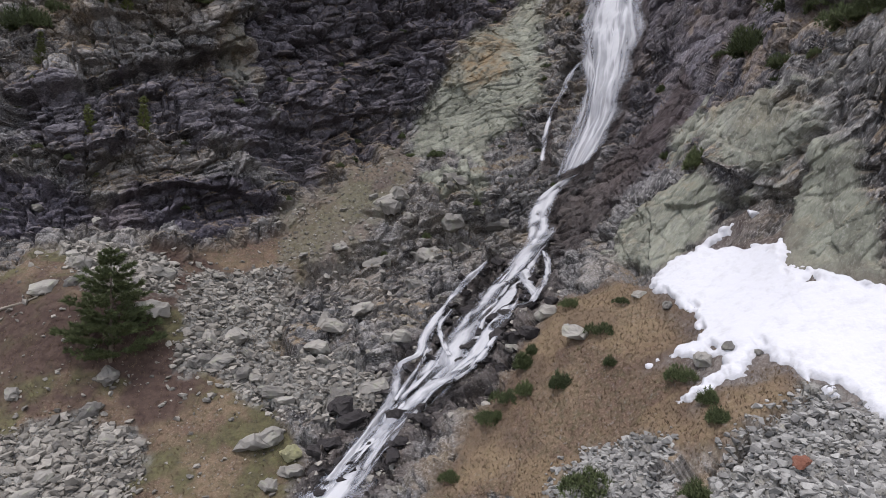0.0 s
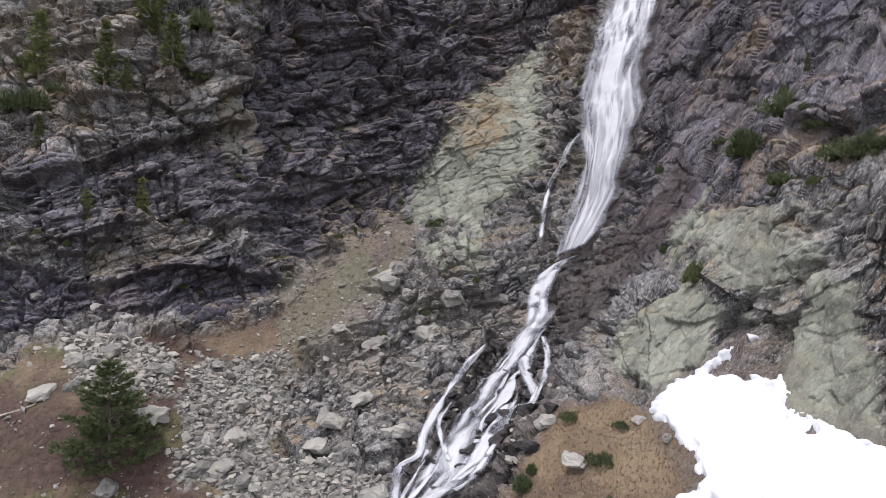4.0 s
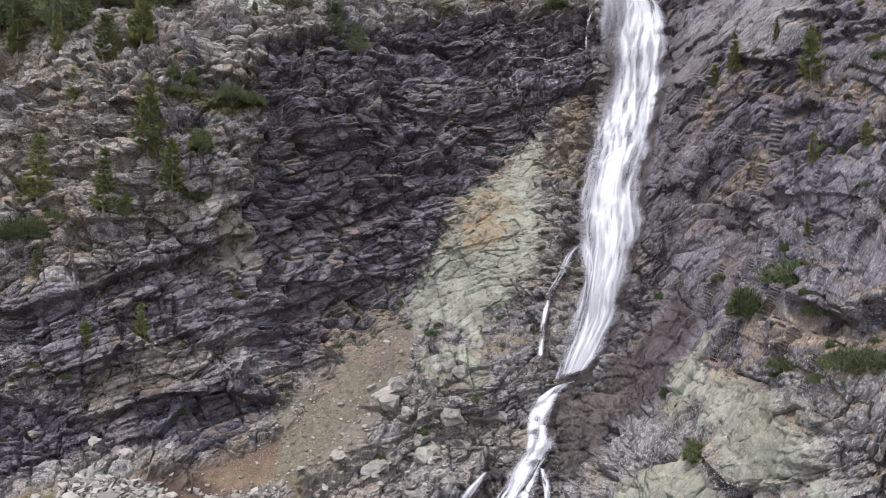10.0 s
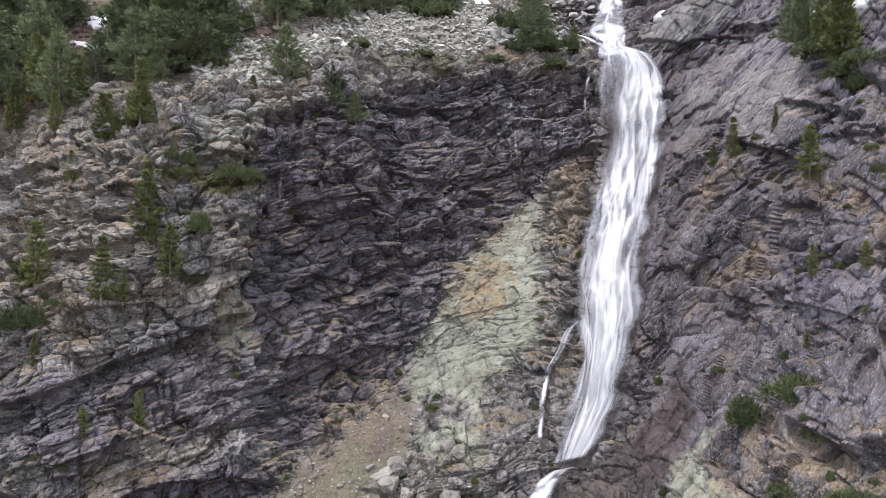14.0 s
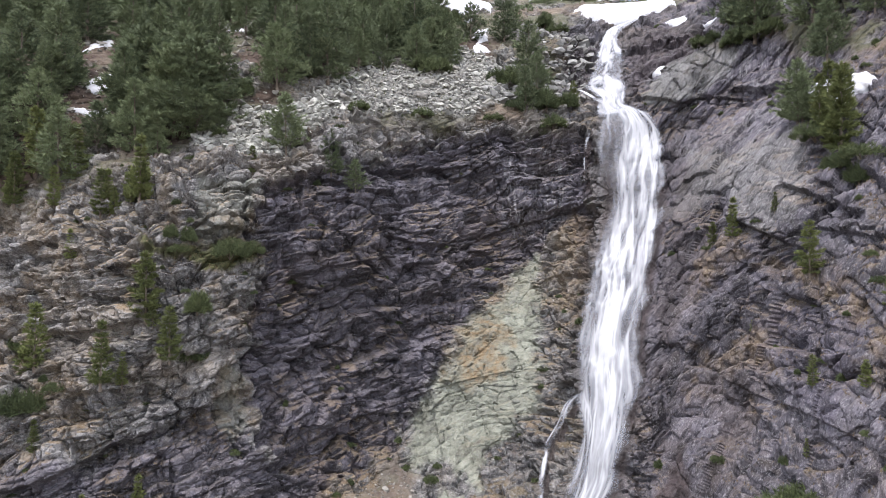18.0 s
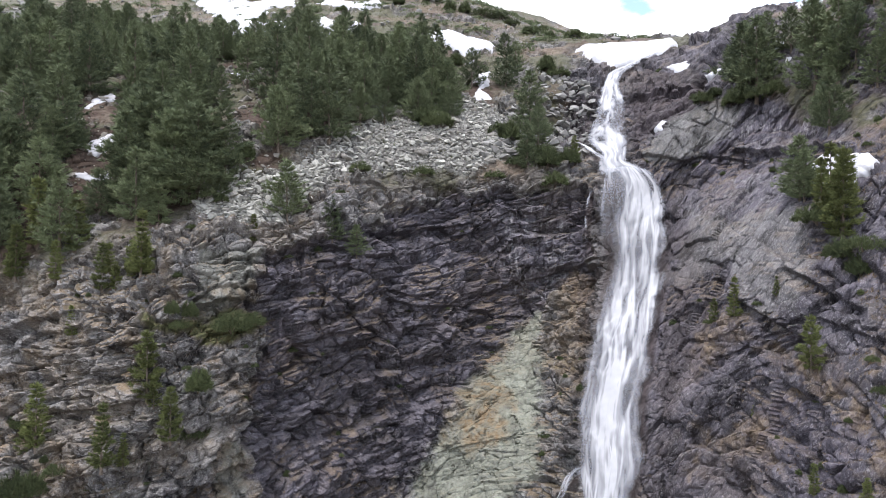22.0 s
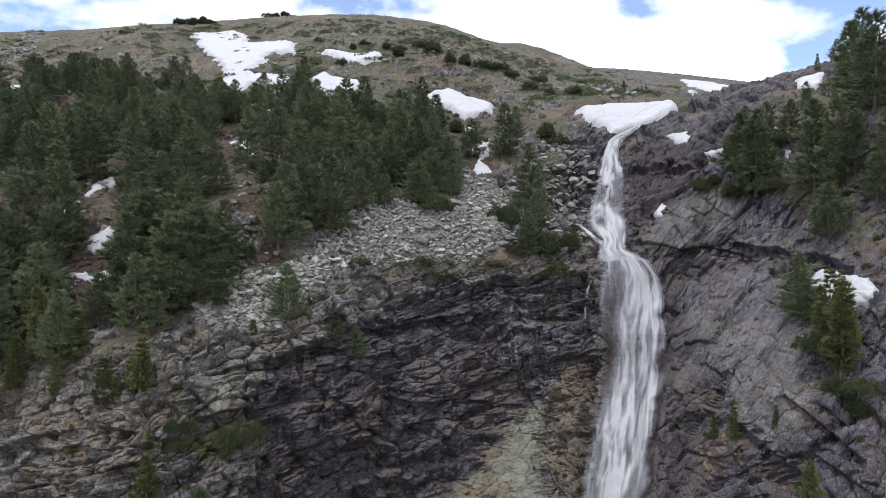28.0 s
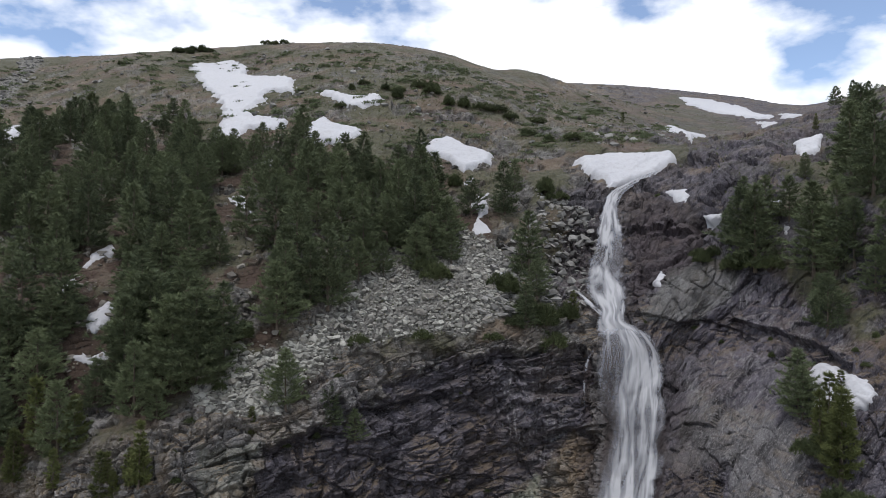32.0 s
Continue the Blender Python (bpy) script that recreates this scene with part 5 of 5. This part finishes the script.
BOULDERS = [(-554, 75.8, 5.2), (-514, 77.6, 3.6), (-453, 66.7, 4.8), (-619, 69.7, 3.5), (-436, 75.1, 3.9), (-519, 57.2, 3.6), (-545, 52.7, 2.9), (-287, 48.8, 9.5), (-235, 45.4, 2.9), (-267, 43.9, 2.4), (-174, 68.7, 5), (-196, 72, 4.4), (-134, 73, 4.5), (-104, 85.9, 6.2), (-161, 87.2, 3.3), (-143, 77, 3.9), (-318, 65.5, 4), (-344, 60.9, 3.8), (-309, 59.2, 3.1), (-379, 60.5, 3.1), (-314, 71, 3.6), (-82, 97.8, 6.2), (-65, 101.1, 4.5), (-91, 98.7, 4.5), (5, 104.4, 11.1), (14, 94.9, 5.3), (-21, 89.3, 5.1), (-43, 81.5, 4), (-126, 82, 3.2), (-266, 55.8, 3.6)]
BOULDERS += [(-196, 64.9, 7.6), (-152, 65.3, 6.2), (-161, 53.7, 4.2), (-108, 57.7, 4.4), (-73, 67.6, 4.3), (31, 90.9, 5.2), (84, 95.5, 7), (106, 61, 2.7), (206, 57.9, 3.7), (154, 65.3, 3.7), (442, 51.7, 1.7), (398, 51, 2.2), (302, 62.4, 1.6), (-536, 87.8, 2.3), (-484, 86.1, 3.1), (-632, 88.1, 2.3), (-667, 54.7, 2.3), (346, 59.5, 1.5), (529, 51.1, 0.9), (548, 51.5, 0.7), (566, 49, 0.6), (486, 50.7, 1), (451, 50.2, 1.1), (599, 47.3, 0.5), (673, 46, 1.1), (438, 53.2, 0.9)]
STREAM_STONES = [(66, 78.1, 2.7), (106, 77.6, 3.1), (119, 82.8, 2.4), (141, 76.5, 2.2), (132, 71.3, 2.8), (93, 68.3, 3.4), (40, 72.8, 4.4), (58, 65.8, 2.7), (14, 66, 2.7), (31, 61.1, 2.6), (-21, 62.3, 3.3), (-12, 66.6, 2.1), (-38, 57.3, 3.1), (-56, 61.7, 2.7), (-73, 52.9, 3.5), (-21, 54.3, 2.4), (-108, 53, 3.6), (-143, 51.3, 4), (-161, 52.9, 4.1), (-91, 56.7, 3.1), (-38, 50.9, 2.3), (-178, 48.2, 3.3), (49, 83, 3.3), (84, 83.8, 2.5), (154, 79.4, 2.3), (114, 64.7, 2.5), (-196, 44.6, 2.1), (-73, 45.7, 2.1), (75, 59.7, 2.4), (110, 61.4, 3)]
STREAM_STONES += [(-126, 48.9, 1.7), (14, 59.5, 1.9)]


# ---- plants and stones ----
def raw_mesh(name, verts, faces, material, smooth=False):
    """A mesh from arrays of places and triangles."""
    me = bpy.data.meshes.new(name)
    verts, faces = np.asarray(verts, np.float32), np.asarray(faces, np.int32)
    me.vertices.add(len(verts))
    me.vertices.foreach_set("co", verts.ravel())
    me.loops.add(faces.size)
    me.loops.foreach_set("vertex_index", faces.ravel())
    me.polygons.add(len(faces))
    me.polygons.foreach_set("loop_start", np.arange(0, faces.size, faces.shape[1], dtype=np.int32))
    me.update(calc_edges=True)
    me.materials.append(material)
    if not smooth:
        me.shade_flat()
    return me


def tufts(rng, centres, aims, lengths, spikes, spread, width):
    """Tufts of needles: narrow triangles that splay from each centre round its aim."""
    n = len(centres)
    c, a, ln = np.repeat(centres, spikes, 0), np.repeat(aims, spikes, 0), np.repeat(lengths, spikes)[:, None]
    way = a + rng.normal(0, spread, (n * spikes, 3))
    way /= np.linalg.norm(way, axis=1, keepdims=True)
    side = np.cross(way, rng.normal(0, 1, (n * spikes, 3)))
    side /= np.linalg.norm(side, axis=1, keepdims=True) + 1e-9
    ln = ln * rng.uniform(0.7, 1.25, ln.shape)
    base, half = c - way * ln * 0.2, side * ln * width
    verts = np.stack([base - half, base + half, c + way * ln], 1).reshape(-1, 3)
    faces = np.arange(n * spikes * 3).reshape(-1, 3)
    return verts, faces


def pine(seed, height, girth, bare, material, dense=1.0, tuft=1.0):
    """A mountain pine: tapered trunk with limbs, and a crown of needle tufts in uneven whorls."""
    rng = np.random.default_rng(seed)
    tree = new("pine_tree")
    bm = bmesh.new()
    rings, lean = [], rng.normal(0, 0.012, 2)
    for k in range(9):
        z = height * 0.97 * k / 8
        r = 0.02 * height * (1 - k / 8.4) * (1.35 if k == 0 else 1)
        rings.append([bm.verts.new((lean[0] * z + r * math.cos(a), lean[1] * z + r * math.sin(a), z - (0.5 if k == 0 else 0))) for a in np.linspace(0, 2 * math.pi, 7)[:-1]])
    for a, b in zip(rings, rings[1:]):
        for i in range(6):
            bm.faces.new((a[i], a[(i + 1) % 6], b[(i + 1) % 6], b[i]))
    centres, aims, sizes = [], [], []
    levels, full = int(height / 0.62), rng.uniform(0.55, 0.85)
    for k in range(levels):
        f = bare + (1 - bare) * (k + rng.uniform(0.1, 0.6)) / levels
        reach = girth * height * (1 - f) ** full * (0.45 + 0.55 * min(1, (f - bare) / 0.16 + 0.2)) * rng.uniform(0.72, 1.15) + 0.15
        count = int(rng.integers(5, 8))
        first = rng.uniform(0, 6.3)
        for i in range(count):
            a = first + i * 6.283 / count + rng.normal(0, 0.22)
            long = reach * rng.uniform(0.55, 1.2)
            out, flank = np.array([math.cos(a), math.sin(a), 0]), np.array([-math.sin(a), math.cos(a), 0])
            droop = rng.uniform(-0.18, 0.1) + 0.35 * f
            start = np.array([lean[0], lean[1], 1]) * f * height
            tip = start + out * long + np.array([0, 0, long * (droop + 0.2)])
            if long > 0.6:
                bm.faces.new([bm.verts.new(p) for p in (start - flank * 0.018, start + flank * 0.018, tip)])
            for m in range(max(3, int(long / 0.3 * dense))):
                w = rng.uniform(0.25, 1.0) ** 0.7
                side = rng.normal(0, 0.22) * long * w
                centres.append(start + out * long * w + flank * side + np.array([0, 0, long * (droop * w + 0.2 * w * w) + rng.normal(0, 0.07)]))
                aims.append(out * 0.8 + flank * np.sign(side) * 0.3 + np.array([0, 0, 0.5]))
                sizes.append(rng.uniform(0.4, 0.62))
    for k in range(4):
        centres.append(np.array([lean[0], lean[1], 1]) * height * (0.93 + 0.02 * k))
        aims.append(np.array([0, 0, 1.0]))
        sizes.append(0.5)
    part("trunk", bm, BARK, tree)
    verts, faces = tufts(rng, np.array(centres), np.array(aims), np.array(sizes) * tuft * 1.2, int(9 * dense), 0.45, 0.095)
    part("crown", raw_mesh("crown", verts, faces, material), material, tree)
    return tree


def shrub(seed, wide, tall, material):
    """A low cushion of dwarf pine: short stems and needle tufts in an uneven dome."""
    rng = np.random.default_rng(seed)
    bush = new("dwarf_pine")
    n = 420
    a, r = rng.uniform(0, 6.283, n), np.sqrt(rng.uniform(0, 1, n))
    lumps = 1 + 0.3 * np.sin(a * 3 + seed) * rng.uniform(0.5, 1, n)
    top = np.sqrt(np.clip(1 - r * r, 0.05, 1)) * rng.uniform(0.35, 1.0, n)
    centres = np.stack([np.cos(a) * r * lumps * wide / 2, np.sin(a) * r * lumps * wide / 2, top * tall * lumps * 0.85], -1)
    aims = centres * np.array([0.6 / wide, 0.6 / wide, 0.5 / tall]) + np.array([0, 0, 0.5])
    verts, faces = tufts(rng, centres, aims, rng.uniform(0.13, 0.22, n) * (tall + 0.2) * 1.2, 8, 0.5, 0.09)
    part("foliage", raw_mesh("foliage", verts, faces, material), material, bush)
    bm = bmesh.new()
    for k in range(6):
        b = rng.uniform(0, 6.283)
        foot, tip = Vector((0, 0, -0.15)), Vector((math.cos(b) * wide * 0.3, math.sin(b) * wide * 0.3, tall * 0.6))
        side = Vector((-math.sin(b), math.cos(b), 0)) * 0.035
        rim = [bm.verts.new(p) for p in (foot - side, foot + side, foot + Vector((0, 0, 0.07)), tip)]
        for f in ((0, 1, 3), (1, 2, 3), (2, 0, 3)):
            bm.faces.new([rim[i] for i in f])
    part("stem", bm, BARK, bush)
    return bush


def stone(seed, corners, flat=0.7):
    """An angular block, about one metre across."""
    rng = np.random.default_rng(seed)
    bm = bmesh.new()
    pts = rng.uniform(-1, 1, (corners, 3))
    pts /= (np.abs(pts) ** 4).sum(1, keepdims=True) ** 0.25 * rng.uniform(1.0, 1.25, (corners, 1))
    pts *= np.array([0.55, rng.uniform(0.36, 0.5), rng.uniform(0.5, 1.0) * flat * 0.5])
    bmesh.ops.convex_hull(bm, input=[bm.verts.new(p) for p in pts])
    bmesh.ops.delete(bm, geom=[v for v in bm.verts if not v.link_faces], context="VERTS")
    return bm


def arrays(bm):
    bmesh.ops.triangulate(bm, faces=bm.faces)
    bm.verts.index_update()
    out = np.array([v.co[:] for v in bm.verts]), np.array([[v.index for v in f.verts] for f in bm.faces])
    bm.free()
    return out


STONES = [arrays(stone(500 + k, 12)) for k in range(14)]
luck = np.random.default_rng(12)


def strewn(areas, count, keep=None):
    """Random places (bearing in thousandths, station) inside areas of the plan."""
    out = []
    for name in areas:
        pts = np.array(AREAS[name], float)
        u = luck.uniform(pts[:, 0].min(), pts[:, 0].max(), count * 4)
        s = luck.uniform(pts[:, 1].min(), pts[:, 1].max(), count * 4)
        d = inside(AREAS[name], u / 1000, s) + luck.normal(0, 0.8, len(u))
        ok = d > 0
        out.append(np.stack([u[ok], s[ok]], -1)[:count])
    return np.concatenate(out)


def rubble(name, areas, count, small, big, label, material):
    """Loose stones past counting, joined."""
    spots = strewn(areas, count)
    ground = lookup(GROUND, spots[:, 0] / 1000, spots[:, 1])
    verts, faces, base = [], [], 0
    for place in ground:
        v, f = STONES[int(luck.integers(len(STONES)))]
        size = small * (big / small) ** (luck.random() ** 2.2)
        turn = np.array(Euler((luck.normal(0, 0.35), luck.normal(0, 0.35), luck.uniform(0, 6.3))).to_matrix())
        verts.append(v @ turn.T * size + place + np.array([0, 0, size * 0.1]))
        faces.append(f + base)
        base += len(v)
    ob = new(name, raw_mesh(name, np.concatenate(verts), np.concatenate(faces), material))
    return tagged(ob, label, "stones", kind="stuff")


class Kind:
    """One kind of thing: the first ones are built, the rest are copies of them."""

    def __init__(self, builders, label, category, group):
        self.builders, self.made, self.tags = builders, {}, (label, category, group)

    def put(self, pick, m, scale):
        if pick in self.made:
            ob = copy_thing(self.made[pick], m)
            ob.scale = (scale, scale, scale)
        else:
            ob = self.made[pick] = self.builders[pick]()
            ob.matrix_basis = m @ Matrix.Diagonal((scale, scale, scale, 1))
            tagged(ob, *self.tags)
        return ob


pines = Kind([lambda k=k: pine(700 + k, 10.0, (0.38, 0.44, 0.33, 0.5, 0.42, 0.32, 0.43, 0.38)[k], (0.03, 0.06, 0.02, 0.08, 0.1, 0.02, 0.05, 0.12)[k], NEEDLES, 1.3) for k in range(8)] + [lambda: pine(709, 10.0, 0.5, 0.0, NEEDLES, 2.0), lambda: pine(711, 10.0, 0.5, 0.0, DWARF, 2.6, 0.75)], "dark green mountain pine with a dense conical crown", "tree", "pines on the mountain")
young = Kind([lambda k=k: pine(720 + k, 8.0, (0.19, 0.15, 0.23)[k], 0.03, SCRUB, 1.9, 0.8) for k in range(3)], "young bright green pine rooted on a rock ledge", "tree", "young pines on the ledges")
bushes = Kind([lambda k=k: shrub(740 + k, (1.3, 1.7, 1.1, 2.0)[k], (1.0, 0.8, 1.1, 0.8)[k], DWARF) for k in range(4)], "low green dwarf pine cushion growing between stones", "shrub", "dwarf pines")


def stone_thing(seed, material, name):
    bm = stone(seed, 26)
    bmesh.ops.subdivide_edges(bm, edges=bm.edges, cuts=3, use_grid_fill=True)
    for v in bm.verts:
        v.co += 0.1 * noise.noise_vector(v.co * 3.1 + Vector((seed, 0, 0))) + 0.05 * noise.noise_vector(v.co * 8)
    return part(name, bm, material)


rocks = Kind([lambda k=k: stone_thing(800 + k, BOULDER, "boulder") for k in range(12)], "grey angular boulder with pale lichen lying on the slope", "boulder", "boulders on the slope")
wet_rocks = Kind([lambda k=k: stone_thing(830 + k, WET_STONE, "stream_boulder") for k in range(8)], "dark wet boulder standing in the rushing stream", "boulder", "boulders in the stream")

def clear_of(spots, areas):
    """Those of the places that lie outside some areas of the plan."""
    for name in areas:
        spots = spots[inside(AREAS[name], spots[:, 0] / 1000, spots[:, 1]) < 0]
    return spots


taken = []
for k, (u, s, tall) in enumerate(TREES):
    place, _ = spot(u, s)
    taken.append((u, s))
    broad = s < 65 or tall > 21 and u < 0
    tall = min(max(tall, 2.0), 17.0)
    kind, unit = (young, 8.0) if tall < 6 or 66 < s < 165 else (pines, 10.0)
    pick = 9 if s < 65 else 8 if broad else (0, 2, 5)[k % 3] if tall > 14 and kind is pines else int(luck.integers(min(8, len(kind.builders))))
    kind.put(pick, pose(*place, 0, 0, luck.uniform(0, 360)), tall / unit)
for area, count, tall in (("forest", 210, (6.5, 14.0)), ("forest_right", 24, (5.0, 11.0))):
    left = count
    # random pines stay out of the gaps fitted to the camera's view
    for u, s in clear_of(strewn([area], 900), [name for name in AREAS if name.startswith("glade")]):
        far = float(lookup(Y[..., None], np.array(u / 1000), np.array(s))[0])
        if left and all(abs(u - a) * far / 1000 > 2.1 or abs(s - b) > 4.0 for a, b in taken) and float(lookup(snowy[..., None], np.array(u / 1000), np.array(s))[0]) < 0.2:
            place, _ = spot(u, s)
            pines.put(int(luck.integers(8)), pose(*place, 0, 0, luck.uniform(0, 360)), luck.uniform(*tall) / 10)
            taken.append((u, s))
            left -= 1
for u, s, wide in SHRUBS:
    place, _ = spot(u, s)
    bushes.put(int(luck.integers(4)), pose(*place, 0, 0, luck.uniform(0, 360)), min(wide, 6.0) / 1.5)
for u, s, wide in BOULDERS:
    wide = min(wide * 0.85, 4.6)
    place, _ = spot(u, s)
    rocks.put(int(luck.integers(12)), pose(place.x, place.y, place.z + wide * 0.08, luck.normal(0, 14), luck.normal(0, 14), luck.uniform(0, 360)), wide)
for u, s, wide in STREAM_STONES:
    place, _ = spot(u, s)
    wet_rocks.put(int(luck.integers(8)), pose(place.x, place.y, place.z + wide * 0.12, luck.normal(0, 14), luck.normal(0, 14), luck.uniform(0, 360)), wide * 0.8)
for areas, count, small, big in ((["scree_mid", "scree_low", "scree_top"], 20, 0.9, 2.4), (["scree_right", "scree_right_low"], 12, 0.6, 1.2), (["block_scree"], 40, 1.4, 3.0), (["block_scree_left"], 14, 1.2, 2.4), (["rocky_mid"], 30, 0.9, 2.6), (["meadow_left"], 18, 0.5, 1.4), (["talus"], 8, 0.7, 1.8), (["rim_rocks"], 18, 1.0, 2.8)):
    for u, s in strewn(areas, count):
        place, _ = spot(u, s)
        wide = small * (big / small) ** (luck.random() ** 1.6)
        rocks.put(int(luck.integers(12)), pose(place.x, place.y, place.z + wide * 0.1, luck.normal(0, 18), luck.normal(0, 18), luck.uniform(0, 360)), wide)
bed_spots = [tuple(q) for q in strewn(["stream_bed"], 60)]
for name in ("stream_a", "stream_b", "stream_c"):
    line = np.array(RUNS[name], float)
    for t in luck.uniform(0.3, len(line) - 1.3, 34):
        k = int(t)
        u, s, wide = line[k] + (line[k + 1] - line[k]) * (t - k)
        bed_spots.append((u + luck.uniform(-0.9, 0.9) * wide / 65 * 1000, s))
for u, s in bed_spots:
    place, _ = spot(u, s)
    wide = luck.uniform(0.7, 2.1)
    wet_rocks.put(int(luck.integers(8)), pose(place.x, place.y, place.z + 0.25 + 0.12 * wide, luck.normal(0, 18), luck.normal(0, 18), luck.uniform(0, 360)), wide)
for (u, s), wide, material, words in (((-237, 47.1), 2, LICHEN_STONE, "boulder covered in yellow-green lichen beside the stream"), ((555, 39.7), 1.2, RED_STONE, "rust-red stone lying among grey scree")):
    place, _ = spot(u, s)
    lone = stone_thing(860 + int(wide * 10), material, "boulder")
    lone.matrix_basis = pose(place.x, place.y, place.z + wide * 0.3, 8, -6, 40) @ Matrix.Diagonal((wide, wide, wide * 1.3, 1))
    tagged(lone, words, "boulder", "boulders on the slope")


def fallen_log(a, b):
    """A bleached, tapered trunk with broken branch stubs, lying on the turf."""
    log = tagged(new("fallen_log"), "bleached bare pine log lying on brown turf", "log")
    axis = b - a
    side = axis.cross(Vector((0, 0, 1))).normalized()
    upward = side.cross(axis).normalized()
    bm = bmesh.new()
    rings = []
    for k in range(9):
        f = k / 8
        r = 0.2 * (1 - 0.65 * f)
        c = a + axis * f + upward * (0.2 + 0.05 * math.sin(f * 7))
        rings.append([bm.verts.new(c + r * (side * math.cos(w) + upward * math.sin(w)) * (1 + 0.12 * math.sin(5 * w + k))) for w in np.linspace(0, 2 * math.pi, 9)[:-1]])
    for p, q in zip(rings, rings[1:]):
        for i in range(8):
            bm.faces.new((p[i], p[(i + 1) % 8], q[(i + 1) % 8], q[i]))
    bm.faces.new(rings[0])
    bm.faces.new(rings[-1])
    part("trunk", bm, DEAD_WOOD, log)
    for f, lean in ((0.35, 0.7), (0.55, -0.8), (0.75, 0.5), (0.9, -0.4)):
        bm = bmesh.new()
        c = a + axis * f + upward * 0.2
        tip = c + side * lean + upward * 0.6 + axis.normalized() * 0.4
        rim = [bm.verts.new(c + 0.05 * (side * math.cos(w) + axis.normalized() * math.sin(w))) for w in (0, 2.1, 4.2)] + [bm.verts.new(tip)]
        for i in range(3):
            bm.faces.new((rim[i], rim[(i + 1) % 3], rim[3]))
        part("branch", bm, DEAD_WOOD, log)


fallen_log(spot(-695, 66.2)[0], spot(-627, 67.9)[0])
rubble("scree", ["scree_right", "scree_right_low"], 2600, 0.25, 0.9, "grey angular scree lying at the foot of the snow field", SCREE)
rubble("scree", ["scree_mid", "scree_low", "scree_top"], 1900, 0.3, 1.5, "pale grey broken stones strewn over the brown slope", WARM_SCREE)
rubble("scree", ["block_scree", "block_scree_left"], 1300, 0.6, 2.2, "pale block scree spread over the rim of the cliff", PALE_SCREE)
rubble("scree", ["talus"], 1000, 0.14, 0.8, "fine brown-grey talus below the pale slab", WARM_SCREE)
rubble("scree", ["rocky_mid", "stream_bed", "meadow_left"], 900, 0.2, 1.1, "scattered stones between turf and stream", WARM_SCREE)


def grass(name, areas, count, tall, material, label):
    spots = strewn(areas, count)
    ground = lookup(GROUND, spots[:, 0] / 1000, spots[:, 1])
    rng = np.random.default_rng(31)
    verts, faces = tufts(rng, ground, np.tile([0, -0.2, 1.0], (len(ground), 1)), rng.uniform(0.6, 1.3, len(ground)) * tall, 6, 0.45, 0.09)
    return tagged(new(name, raw_mesh(name, verts, faces, material)), label, "grass", kind="stuff")


grass("dry_grass", ["grass_right", "meadow_left"], 6000, 0.22, STRAW, "dry straw-coloured grass tufts on the slope")
grass("heath", ["hill", "upland"], 7000, 0.7, SCRUB, "low dark heath and juniper over the mountainside")
rubble("hill_stones", ["hill", "scree_hill", "rim_rocks"], 1100, 0.5, 3.6, "grey outcrops and stones scattered over the mountainside", SCREE)


rubble("forest_stones", ["forest", "glade_view_a", "glade_view_b"], 130, 0.4, 2.6, "grey stones lying between the pines", WARM_SCREE)


def mounds(name, areas, count, small, big, label):
    """Dark cushions of dwarf pine past counting, joined."""
    spots = strewn(areas, count)
    spots = spots[fbm(spots[:, 0] * 0.02, spots[:, 1] * 0.05, 64, 3) > 0.47]
    ground = lookup(GROUND, spots[:, 0] / 1000, spots[:, 1])
    rng = np.random.default_rng(55)
    size = small * (big / small) ** (rng.random(len(ground)) ** 1.5)
    n = 60
    a, r = rng.uniform(0, 6.283, (len(ground), n)), np.sqrt(rng.random((len(ground), n)))
    high = np.sqrt(1 - 0.95 * r * r) * rng.uniform(0.4, 1.0, r.shape) * 0.42
    centres = np.stack([np.cos(a) * r, np.sin(a) * r, high], -1) * size[:, None, None] + ground[:, None]
    verts, faces = tufts(rng, centres.reshape(-1, 3), np.tile([0, -0.2, 0.8], (len(ground) * n, 1)), np.repeat(size * 0.3, n), 4, 0.6, 0.16)
    return tagged(new(name, raw_mesh(name, verts, faces, NEEDLES)), label, "scrub", kind="stuff")


mounds("hill_scrub", ["hill"], 2800, 0.6, 3.2, "dark dwarf pine scrub in patches over the mountainside")


def ledge_growth():
    """Cushions of dwarf pine and tufts of straw on the ledges of the cliff."""
    i, j = np.nonzero((ledge > 0.35) & (P > 84) & (P < 235) & (np.abs(U) < 0.74) & (snowy < 0.1))
    order = luck.permutation(len(i))
    placed = []
    for k in order:
        x, y, z = GROUND[i[k], j[k]]
        if len(placed) < 150 and all((x - a) ** 2 + (y - b) ** 2 + (z - c) ** 2 > 9 for a, b, c in placed):
            placed.append((x, y, z))
            bushes.put(int(luck.integers(4)), pose(x, y, z, 0, 0, luck.uniform(0, 360)), luck.uniform(0.35, 1.1))
    pick = order[:7000]
    rng = np.random.default_rng(77)
    spots = GROUND[i[pick], j[pick]]
    verts, faces = tufts(rng, spots, np.tile([0, -0.5, 0.8], (len(spots), 1)), rng.uniform(0.2, 0.5, len(spots)), 6, 0.5, 0.1)
    tagged(new("ledge_grass", raw_mesh("ledge_grass", verts, faces, STRAW)), "straw-coloured grass hanging over the rock ledges", "grass", kind="stuff")


ledge_growth()
